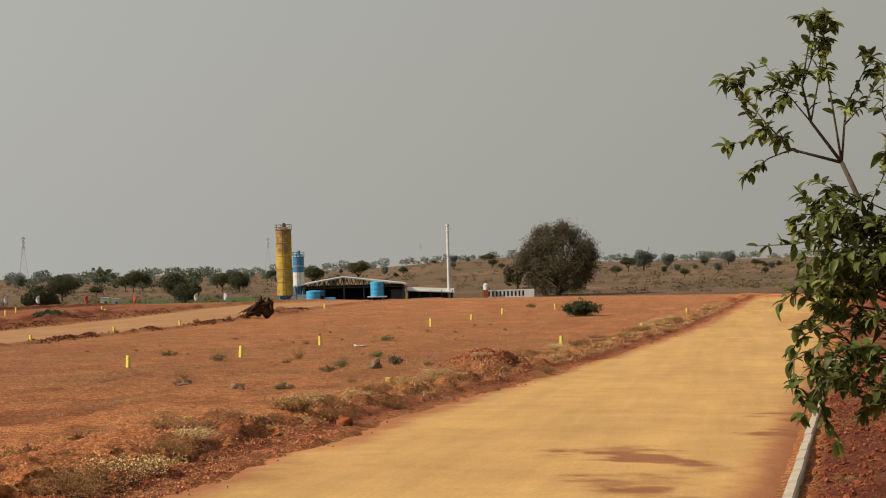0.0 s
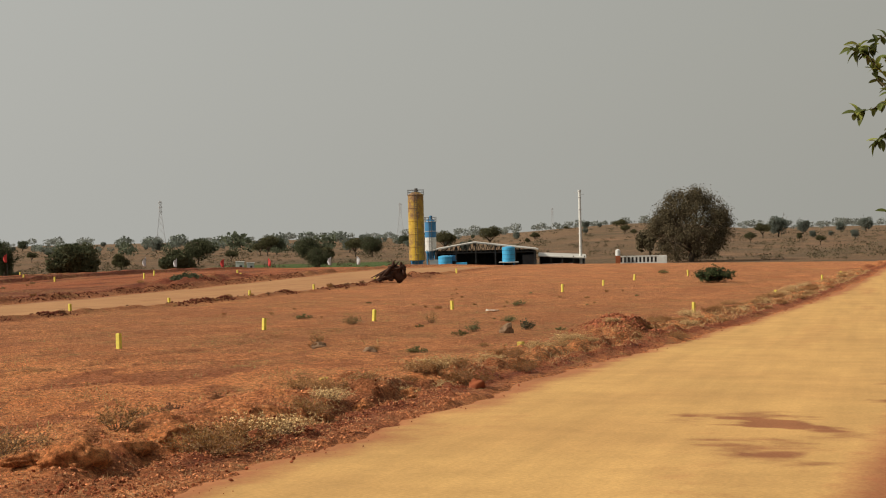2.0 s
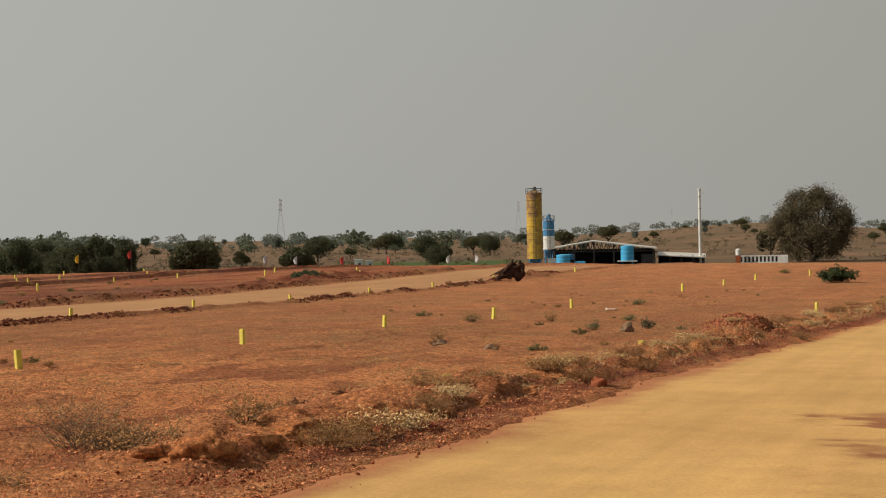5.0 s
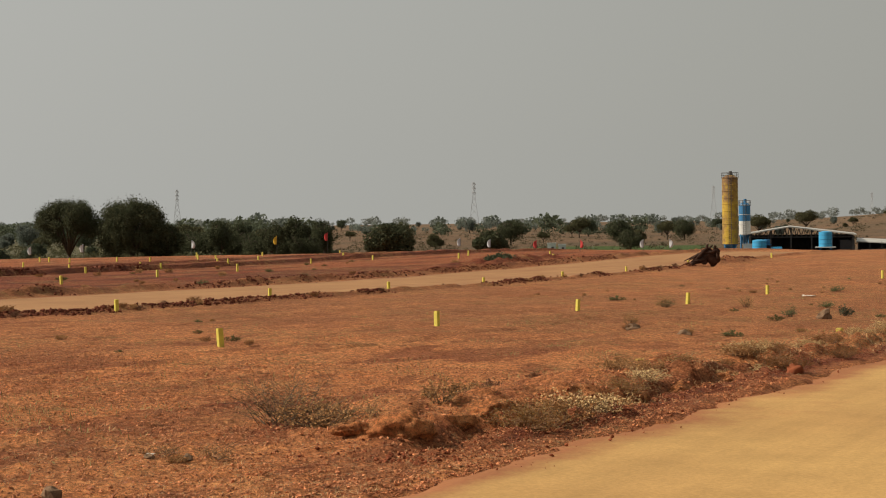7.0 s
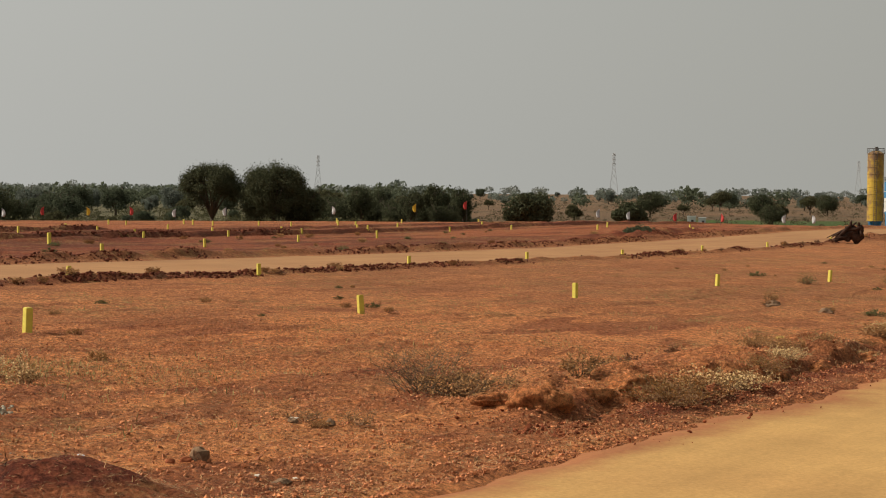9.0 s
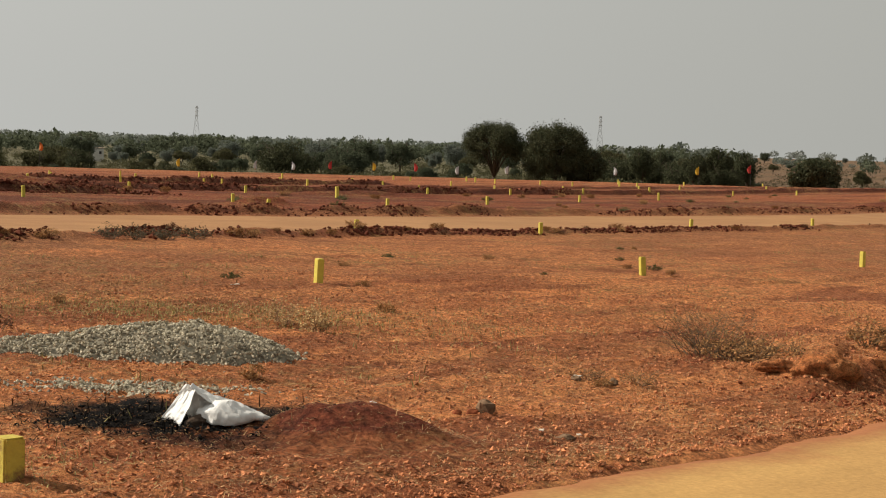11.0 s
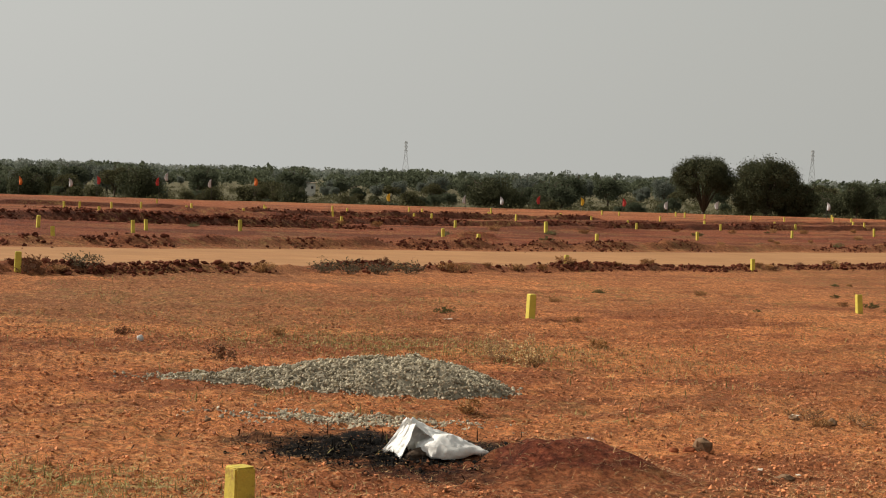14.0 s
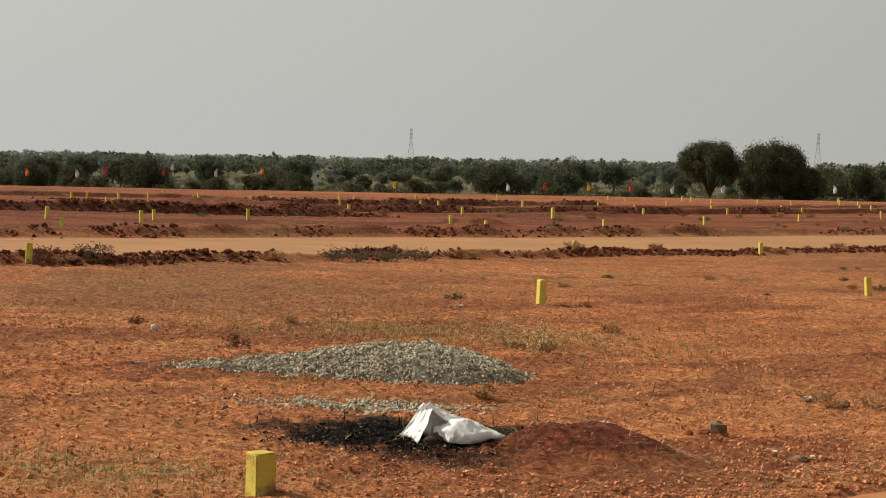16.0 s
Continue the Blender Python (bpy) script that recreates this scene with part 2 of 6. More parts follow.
# ---- materials ----
def material(name, base, base2=None, scale=8.0, rough=0.85, bump_h=0.3, bump_scale=40.0, metal=0.0, island=0.0, rand=0.0, spec=0.3, grime=None, grime_at=0.6):
    m = bpy.data.materials.new(name)
    m.use_nodes = True
    n, l = m.node_tree.nodes, m.node_tree.links
    b = n["Principled BSDF"]
    b.inputs["Roughness"].default_value, b.inputs["Metallic"].default_value = rough, metal
    b.inputs["Specular IOR Level"].default_value = spec
    tc = n.new("ShaderNodeTexCoord")
    t1 = n.new("ShaderNodeTexNoise")
    t1.inputs["Scale"].default_value, t1.inputs["Detail"].default_value, t1.inputs["Roughness"].default_value = scale, 8, 0.65
    l.new(tc.outputs["Object"], t1.inputs["Vector"])
    ramp = n.new("ShaderNodeValToRGB")
    ramp.color_ramp.elements[0].position, ramp.color_ramp.elements[1].position = 0.35, 0.68
    ramp.color_ramp.elements[0].color = (*base, 1)
    ramp.color_ramp.elements[1].color = (*(base2 or [c * 0.75 for c in base]), 1)
    l.new(t1.outputs["Fac"], ramp.inputs["Fac"])
    col = ramp.outputs["Color"]
    if grime:
        t3 = n.new("ShaderNodeTexNoise")
        t3.inputs["Scale"].default_value, t3.inputs["Detail"].default_value = scale * 0.35, 10
        t3.inputs["Roughness"].default_value = 0.75
        l.new(tc.outputs["Object"], t3.inputs["Vector"])
        g = n.new("ShaderNodeMapRange")
        g.inputs["From Min"].default_value, g.inputs["From Max"].default_value = grime_at - 0.06, grime_at + 0.06
        l.new(t3.outputs["Fac"], g.inputs["Value"])
        mx = n.new("ShaderNodeMixRGB")
        mx.inputs[2].default_value = (*grime, 1)
        l.new(g.outputs[0], mx.inputs[0])
        l.new(col, mx.inputs[1])
        col = mx.outputs[0]
    for amount, kind, out in ((island, "ShaderNodeNewGeometry", "Random Per Island"), (rand, "ShaderNodeObjectInfo", "Random")):
        if amount:
            g = n.new(kind)
            mr = n.new("ShaderNodeMapRange")
            mr.inputs["To Min"].default_value, mr.inputs["To Max"].default_value = 1 - amount, 1 + amount
            l.new(g.outputs[out], mr.inputs["Value"])
            hs = n.new("ShaderNodeHueSaturation")
            l.new(mr.outputs[0], hs.inputs["Value"])
            l.new(col, hs.inputs["Color"])
            col = hs.outputs[0]
    l.new(col, b.inputs["Base Color"])
    if bump_h:
        t2 = n.new("ShaderNodeTexNoise")
        t2.inputs["Scale"].default_value, t2.inputs["Detail"].default_value = bump_scale, 6
        l.new(tc.outputs["Object"], t2.inputs["Vector"])
        bp = n.new("ShaderNodeBump")
        bp.inputs["Strength"].default_value, bp.inputs["Distance"].default_value = bump_h, 0.5 / bump_scale
        l.new(t2.outputs["Fac"], bp.inputs["Height"])
        l.new(bp.outputs[0], b.inputs["Normal"])
    return m


def leafy(name, c1, c2, island=0.45, rough=0.7, translucent=0.25, spec=0.1):
    m = material(name, c1, c2, scale=0.6, rough=rough, bump_h=0, island=island, spec=spec)
    if translucent:
        n, l = m.node_tree.nodes, m.node_tree.links
        b = n["Principled BSDF"]
        tr = n.new("ShaderNodeBsdfTranslucent")
        src = b.inputs["Base Color"].links[0].from_socket
        l.new(src, tr.inputs["Color"])
        mix = n.new("ShaderNodeMixShader")
        mix.inputs[0].default_value = translucent
        l.new(b.outputs[0], mix.inputs[1])
        l.new(tr.outputs[0], mix.inputs[2])
        l.new(mix.outputs[0], n["Material Output"].inputs["Surface"])
    return m


def soil_material():
    m = bpy.data.materials.new("soil")
    m.use_nodes = True
    n, l = m.node_tree.nodes, m.node_tree.links
    b = n["Principled BSDF"]
    b.inputs["Roughness"].default_value, b.inputs["Specular IOR Level"].default_value = 0.95, 0.15
    tc = n.new("ShaderNodeTexCoord")

    def noise_tex(scale, detail=8, rough=0.65, stretch=None):
        t = n.new("ShaderNodeTexNoise")
        t.inputs["Scale"].default_value, t.inputs["Detail"].default_value, t.inputs["Roughness"].default_value = scale, detail, rough
        src = tc.outputs["Object"]
        if stretch:
            mp = n.new("ShaderNodeMapping")
            mp.inputs["Rotation"].default_value = (0, 0, radians(90 - 45.28))
            mp.inputs["Scale"].default_value = stretch
            mp.vector_type = "TEXTURE"
            l.new(src, mp.inputs["Vector"])
            src = mp.outputs[0]
        l.new(src, t.inputs["Vector"])
        return t.outputs["Fac"]

    def ramp(fac, a, bb, ca=(0, 0, 0), cb=(1, 1, 1)):
        r = n.new("ShaderNodeValToRGB")
        r.color_ramp.elements[0].position, r.color_ramp.elements[1].position = a, bb
        r.color_ramp.elements[0].color, r.color_ramp.elements[1].color = (*ca, 1), (*cb, 1)
        l.new(fac, r.inputs["Fac"])
        return r.outputs["Color"]

    def mix(fac, a, bb):
        x = n.new("ShaderNodeMixRGB")
        for s, val in ((0, fac), (1, a), (2, bb)):
            if isinstance(val, tuple):
                x.inputs[s].default_value = (*val, 1)
            elif isinstance(val, float):
                x.inputs[s].default_value = val
            else:
                l.new(val, x.inputs[s])
        return x.outputs[0]

    def attr(name):
        a = n.new("ShaderNodeAttribute")
        a.attribute_name = name
        return a.outputs["Fac"]

    def mul(a, bb):
        x = n.new("ShaderNodeMath")
        x.operation = "MULTIPLY"
        l.new(a, x.inputs[0])
        l.new(bb, x.inputs[1])
        return x.outputs[0]

    fine = noise_tex(24, 12, 0.8)
    crumb = noise_tex(9, 12, 0.8)
    mid = noise_tex(1.6, 8, 0.7)
    patch = noise_tex(0.32, 8, 0.7)
    streak = noise_tex(0.8, 8, 0.7, (3.0, 0.8, 1))
    earth = mix(ramp(mid, 0.35, 0.68), (0.70, 0.280, 0.107), (0.58, 0.213, 0.083))
    earth = mix(ramp(streak, 0.45, 0.70), earth, (0.68, 0.312, 0.128))
    earth = mix(ramp(patch, 0.50, 0.66), earth, (0.52, 0.195, 0.080))
    earth = mix(ramp(noise_tex(0.9, 10, 0.8, (3.2, 0.7, 1)), 0.60, 0.70), earth, (0.44, 0.145, 0.062))
    earth = mix(ramp(noise_tex(4.5, 12, 0.85), 0.54, 0.70), earth, (0.74, 0.38, 0.165))
    redc = mix(ramp(mid, 0.35, 0.65), (0.25, 0.066, 0.032), (0.18, 0.045, 0.025))
    redc = mix(ramp(noise_tex(0.7, 10, 0.8, (3.0, 0.6, 1)), 0.50, 0.66), redc, (0.34, 0.115, 0.055))
    c = mix(ramp(attr("red"), 0.1, 0.9), earth, redc)
    c = mix(attr("brown"), c, mix(ramp(noise_tex(1.3, 10, 0.8), 0.42, 0.6), (0.43, 0.190, 0.084), (0.30, 0.122, 0.056)))
    # darker red earth, plus the painted shade of the banks
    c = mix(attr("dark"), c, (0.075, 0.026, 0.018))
    straw = mix(ramp(noise_tex(3.0, 10, 0.8), 0.4, 0.62), (0.40, 0.225, 0.09), (0.26, 0.175, 0.068))
    c = mix(mul(attr("grass"), ramp(noise_tex(3.2, 12, 0.85), 0.48, 0.62)), c, straw)
    plainc = mix(ramp(noise_tex(0.02, 8, 0.7), 0.4, 0.62), (0.15, 0.095, 0.058), (0.095, 0.072, 0.044))
    plainc = mix(ramp(noise_tex(0.045, 8, 0.7), 0.55, 0.68), plainc, (0.27, 0.15, 0.09))
    plainc = mix(ramp(noise_tex(0.09, 10, 0.8), 0.56, 0.64), plainc, (0.06, 0.05, 0.028))
    c = mix(attr("plain"), c, plainc)
    c = mix(attr("scrub"), c, mix(ramp(noise_tex(0.15, 8, 0.7), 0.4, 0.6), (0.085, 0.088, 0.05), (0.125, 0.11, 0.068)))
    c = mix(attr("crop"), c, (0.055, 0.085, 0.025))
    c = mix(attr("char"), c, (0.008, 0.007, 0.006))
    for tex, lo, hi, ca, cb in ((crumb, 0.40, 0.58, (0.66, 0.59, 0.57), (1.30, 1.29, 1.25)), (fine, 0.40, 0.58, (0.52, 0.47, 0.45), (1.58, 1.56, 1.49))):
        mm = n.new("ShaderNodeMixRGB")
        mm.blend_type = "MULTIPLY"
        mm.inputs[0].default_value = 1.0
        l.new(c, mm.inputs[1])
        l.new(ramp(tex, lo, hi, ca, cb), mm.inputs[2])
        c = mm.outputs[0]
    l.new(c, b.inputs["Base Color"])
    bp = n.new("ShaderNodeBump")
    bp.inputs["Strength"].default_value, bp.inputs["Distance"].default_value = 1.0, 0.22
    l.new(noise_tex(14, 12, 0.8), bp.inputs["Height"])
    l.new(bp.outputs[0], b.inputs["Normal"])
    return m


def road_material(name, c1, c2, c3):
    m = material(name, c1, c2, scale=0.35, rough=0.95, bump_h=0.2, bump_scale=34, spec=0.15)
    n, l = m.node_tree.nodes, m.node_tree.links
    b = n["Principled BSDF"]
    src = b.inputs["Base Color"].links[0].from_socket
    # red earth worked in from the sides, dark damp streaks
    for name_, c, scale in (("side", c3, 2.5), ("stain", [q * 0.75 for q in c3], 3.2)):
        a = n.new("ShaderNodeAttribute")
        a.attribute_name = name_
        t = n.new("ShaderNodeTexNoise")
        t.inputs["Scale"].default_value, t.inputs["Detail"].default_value, t.inputs["Roughness"].default_value = scale, 10, 0.75
        tcs = n.new("ShaderNodeTexCoord")
        l.new(tcs.outputs["Object"], t.inputs["Vector"])
        ad = n.new("ShaderNodeMath")
        ad.operation = "ADD"
        l.new(a.outputs["Fac"], ad.inputs[0])
        l.new(t.outputs["Fac"], ad.inputs[1])
        mr = n.new("ShaderNodeMapRange")
        mr.inputs["From Min"].default_value, mr.inputs["From Max"].default_value = 0.78, 1.30
        l.new(ad.outputs[0], mr.inputs["Value"])
        mx = n.new("ShaderNodeMixRGB")
        mx.inputs[2].default_value = (*c, 1)
        l.new(mr.outputs[0], mx.inputs[0])
        l.new(src, mx.inputs[1])
        src = mx.outputs[0]
    tc = n.new("ShaderNodeTexCoord")
    along = n.new("ShaderNodeMapping")
    along.vector_type = "TEXTURE"
    along.inputs["Rotation"].default_value, along.inputs["Scale"].default_value = (0, 0, radians(90 - 45.28)), (9.0, 0.55, 1)
    l.new(tc.outputs["Object"], along.inputs["Vector"])
    for vec, scale, lo, hi in ((tc.outputs["Object"], 30, 0.86, 1.10), (tc.outputs["Object"], 1.1, 0.92, 1.07), (along.outputs[0], 1.0, 0.90, 1.08)):
        t = n.new("ShaderNodeTexNoise")
        t.inputs["Scale"].default_value, t.inputs["Detail"].default_value, t.inputs["Roughness"].default_value = scale, 8, 0.65
        l.new(vec, t.inputs["Vector"])
        r = n.new("ShaderNodeMapRange")
        r.inputs["From Min"].default_value, r.inputs["From Max"].default_value = 0.35, 0.65
        r.inputs["To Min"].default_value, r.inputs["To Max"].default_value = lo, hi
        l.new(t.outputs["Fac"], r.inputs["Value"])
        hs = n.new("ShaderNodeHueSaturation")
        l.new(r.outputs[0], hs.inputs["Value"])
        l.new(src, hs.inputs["Color"])
        src = hs.outputs[0]
    l.new(src, b.inputs["Base Color"])
    return m


SOIL = soil_material()
ROAD1 = road_material("sandy_road", (0.51, 0.30, 0.104), (0.445, 0.25, 0.088), (0.34, 0.135, 0.055))
ROAD2 = road_material("ochre_road", (0.37, 0.195, 0.085), (0.32, 0.16, 0.07), (0.26, 0.11, 0.052))
YELLOW = material("yellow_paint", (0.66, 0.56, 0.09), (0.52, 0.43, 0.075), scale=9, rough=0.7, bump_h=0.4, bump_scale=60, rand=0.08, grime=(0.25, 0.14, 0.05), grime_at=0.60)
CONCRETE = material("kerb_concrete", (0.50, 0.43, 0.34), (0.36, 0.27, 0.19), scale=5, bump_h=0.4, grime=(0.32, 0.14, 0.07), grime_at=0.6)
EARTHCLOD = material("earth_clod", (0.55, 0.215, 0.085), (0.34, 0.12, 0.052), scale=5, bump_h=0.6, bump_scale=30, island=0.5)
STONE = material("rock", (0.20, 0.125, 0.075), (0.085, 0.052, 0.032), scale=14, rough=1.0, spec=0.05, bump_h=0.9, bump_scale=30, island=0.3)
REDCLOD = material("red_clod", (0.25, 0.078, 0.034), (0.17, 0.048, 0.025), scale=5, rough=1.0, spec=0.05, bump_h=0.8, bump_scale=22, island=0.3)
BANKCLOD = material("bank_clod", (0.155, 0.05, 0.028), (0.085, 0.028, 0.018), scale=4, rough=1.0, spec=0.05, bump_h=0.8, bump_scale=20, island=0.35)
GRAVEL = material("gravel_stone", (0.50, 0.44, 0.32), (0.27, 0.23, 0.165), scale=20, rough=0.9, bump_h=0.3, bump_scale=90, island=0.5)
BAGM = material("woven_sack", (0.82, 0.81, 0.78), (0.66, 0.64, 0.60), scale=5, rough=0.6, bump_h=0.25, bump_scale=140, grime=(0.42, 0.33, 0.25), grime_at=0.64)
ASH = material("burnt_residue", (0.008, 0.007, 0.0065), (0.02, 0.017, 0.015), scale=12, rough=1.0, spec=0.02, bump_h=0.6, island=0.5)
BARK = material("bark", (0.10, 0.075, 0.05), (0.055, 0.04, 0.028), scale=6, bump_h=0.6, bump_scale=20)
TWIG = material("dry_twig", (0.30, 0.165, 0.08), (0.15, 0.08, 0.042), scale=6, bump_h=0, island=0.4)
STRAW = material("dry_grass", (0.52, 0.33, 0.15), (0.34, 0.19, 0.08), scale=2, bump_h=0, island=0.5)
STRAWG = material("half_dry_grass", (0.27, 0.24, 0.075), (0.36, 0.26, 0.10), scale=2, bump_h=0, island=0.5)
DRYLEAF = leafy("dry_brush_leaf", (0.33, 0.165, 0.062), (0.40, 0.215, 0.085), island=0.5, translucent=0.15)
LEAF = leafy("dark_leaf", (0.060, 0.068, 0.034), (0.090, 0.092, 0.050), island=0.25)
LEAF2 = leafy("olive_leaf", (0.075, 0.075, 0.034), (0.11, 0.10, 0.05))
# three leaf tones for distance, with the haze put into their colour
LEAF4 = leafy("pale_hazed_leaf", (0.215, 0.232, 0.205), (0.24, 0.252, 0.225), island=0.08, translucent=0.45, spec=0.02)
LEAF3 = leafy("hazed_leaf", (0.15, 0.172, 0.14), (0.175, 0.19, 0.16), island=0.12, translucent=0.45, spec=0.02)
LEAFM = leafy("half_hazed_leaf", (0.085, 0.10, 0.062), (0.11, 0.12, 0.078), island=0.2, translucent=0.35, spec=0.03)
LEAFBIG = leafy("brown_olive_leaf", (0.085, 0.072, 0.04), (0.13, 0.10, 0.06))
LEAFBUSH = leafy("fresh_green_leaf", (0.032, 0.045, 0.016), (0.05, 0.06, 0.024))


# ---- building helpers ----
def mesh_of(name, verts, faces, mat, smooth=False):
    me = bpy.data.meshes.new(name)
    me.from_pydata([tuple(p) for p in verts], [], [tuple(q) for q in faces])
    me.materials.append(mat)
    if smooth:
        me.polygons.foreach_set("use_smooth", [True] * len(me.polygons))
    me.update()
    return me


def part(name, bm, mat, parent=None, label=""):
    """One mesh object from a bmesh (or mesh data) under a thing or a part."""
    if isinstance(bm, bmesh.types.BMesh):
        me = bpy.data.meshes.new(name)
        bm.to_mesh(me)
        bm.free()
        me.materials.append(mat)
    else:
        me = bm
    ob = new(name, me)
    if parent is not None:
        ob.parent = parent
    if label:
        ob["label"] = label
    return ob


def thing(name, label, category, m=None, group="", kind=""):
    ob = new(name)
    ob.empty_display_size = 0.2
    if m is not None:
        ob.matrix_world = m
    return tagged(ob, label, category, group, kind)


def add_box(bm, size, at=(0, 0, 0), turn=None, bevel=0.0):
    r = bmesh.ops.create_cube(bm, size=1.0)
    m = Matrix.Translation(at) @ (turn or Matrix.Identity(4)) @ Matrix.Diagonal((*size, 1))
    bmesh.ops.transform(bm, matrix=m, verts=r["verts"])
    if bevel:
        es = list({e for q in r["verts"] for e in q.link_edges})
        bmesh.ops.bevel(bm, geom=es, offset=bevel, segments=2, affect="EDGES", clamp_overlap=True)
    return bm


def add_cyl(bm, r1, r2, h, at=(0, 0, 0), seg=20, caps=True):
    r = bmesh.ops.create_cone(bm, cap_ends=caps, segments=seg, radius1=r1, radius2=r2, depth=h)
    bmesh.ops.translate(bm, vec=(at[0], at[1], at[2] + h / 2), verts=r["verts"])
    return bm


def bar(bm, a, b, w, w2=None, seg=4):
    a, b = Vector(a), Vector(b)
    d = b - a
    r = bmesh.ops.create_cone(bm, cap_ends=True, segments=seg, radius1=w, radius2=w if w2 is None else w2, depth=d.length)
    q = d.to_track_quat("Z", "Y").to_matrix().to_4x4()
    bmesh.ops.transform(bm, matrix=Matrix.Translation((a + b) / 2) @ q, verts=r["verts"])
    return bm


def tube(points, radii, seg=7):
    """Vertices and faces of a tapered tube along the points."""
    vs, fs = [], []
    for i, p in enumerate(points):
        p = Vector(p)
        d = (Vector(points[min(i + 1, len(points) - 1)]) - Vector(points[max(i - 1, 0)])).normalized()
        a = d.orthogonal().normalized()
        b = d.cross(a)
        for k in range(seg):
            t = 2 * math.pi * k / seg
            vs.append(p + radii[i] * (math.cos(t) * a + math.sin(t) * b))
    for i in range(len(points) - 1):
        for k in range(seg):
            k2 = (k + 1) % seg
            fs.append((i * seg + k, i * seg + k2, (i + 1) * seg + k2, (i + 1) * seg + k))
    fs.append(tuple(range(seg))[::-1])
    fs.append(tuple((len(points) - 1) * seg + k for k in range(seg)))
    return vs, fs


def merge(lists):
    vs, fs = [], []
    for a, b in lists:
        o = len(vs)
        vs += [tuple(p) for p in a]
        fs += [tuple(i + o for i in q) for q in b]
    return vs, fs


def spot(az, dist, up=0.0):
    """A point on the land at a bearing (degrees left of +y) and a distance."""
    x, y = -math.sin(radians(az)) * dist, math.cos(radians(az)) * dist
    return Vector((x, y, ground_z(x, y) + up))


def rnd_rock(rng, r, flat=0.7, sub=2, jag=0.0):
    bm = bmesh.new()
    bmesh.ops.create_icosphere(bm, subdivisions=sub, radius=r)
    off = Vector((rng.random() * 50, rng.random() * 50, rng.random() * 50))
    for q in bm.verts:
        k = 1 + 0.55 * noise.noise(q.co / r * 0.9 + off) + 0.25 * noise.noise(q.co / r * 2.3 + off) + (0.10 * noise.noise(q.co / r * 6 + off) + 0.05 * noise.noise(q.co / r * 13 + off) if sub > 2 else 0) + jag * abs(noise.noise(q.co / r * 1.6 + off * 2))
        q.co = Vector((q.co.x * k, q.co.y * k * (0.8 + 0.3 * rng.random() * 0), q.co.z * k * flat))
    for f in bm.faces:
        f.smooth = sub > 2
    return bm


# ---- ground ----
def graded(knots):
    out = []
    for a, b, n in knots:
        out += list(np.linspace(a, b, n, endpoint=False))
    out.append(knots[-1][1])
    return np.array(out)


def build_ground():
    us = graded([(-4500, -900, 5), (-900, -100, 8), (-100, -12, 12), (-12, 2, 20), (2, 16, 250), (16, 22, 44), (22, 45, 110), (45, 130, 180), (130, 420, 60), (420, 1500, 50), (1500, 4500, 14)])
    vs = graded([(-4500, -1200, 8), (-1200, -200, 20), (-200, -12, 30), (-12, -2, 14), (-2, 4, 50), (4, 14, 185), (14, 16, 20), (16, 36, 140), (36, 80, 230), (80, 160, 40), (160, 500, 40), (500, 1500, 36), (1500, 4500, 14)])
    uu, vv = np.meshgrid(us, vs)
    x, y = uu * UD[0] + vv * VD[0], uu * UD[1] + vv * VD[1]
    z, red, char, grass, crop, road, dark, plain, scrub, brown = land(x.ravel(), y.ravel())
    co = np.stack([x.ravel(), y.ravel(), z], -1)
    nu, nv = len(us), len(vs)
    i = (np.arange(nv - 1)[:, None] * nu + np.arange(nu - 1)[None, :]).ravel()
    quads = np.stack([i, i + 1, i + 1 + nu, i + nu], -1)
    me = bpy.data.meshes.new("ground")
    me.vertices.add(len(co))
    me.vertices.foreach_set("co", co.ravel())
    me.loops.add(quads.size)
    me.loops.foreach_set("vertex_index", quads.ravel())
    me.polygons.add(len(quads))
    me.polygons.foreach_set("loop_start", np.arange(len(quads)) * 4)
    me.polygons.foreach_set("use_smooth", np.ones(len(quads), dtype=bool))
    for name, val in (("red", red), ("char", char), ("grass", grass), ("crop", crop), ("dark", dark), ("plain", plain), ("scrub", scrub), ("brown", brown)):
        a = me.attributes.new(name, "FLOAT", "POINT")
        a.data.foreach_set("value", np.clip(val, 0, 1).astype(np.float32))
    me.materials.append(SOIL)
    me.update(calc_edges=True)
    return tagged(new("ground", me), "bare reddish-brown earth of levelled building plots", "ground", kind="structure")


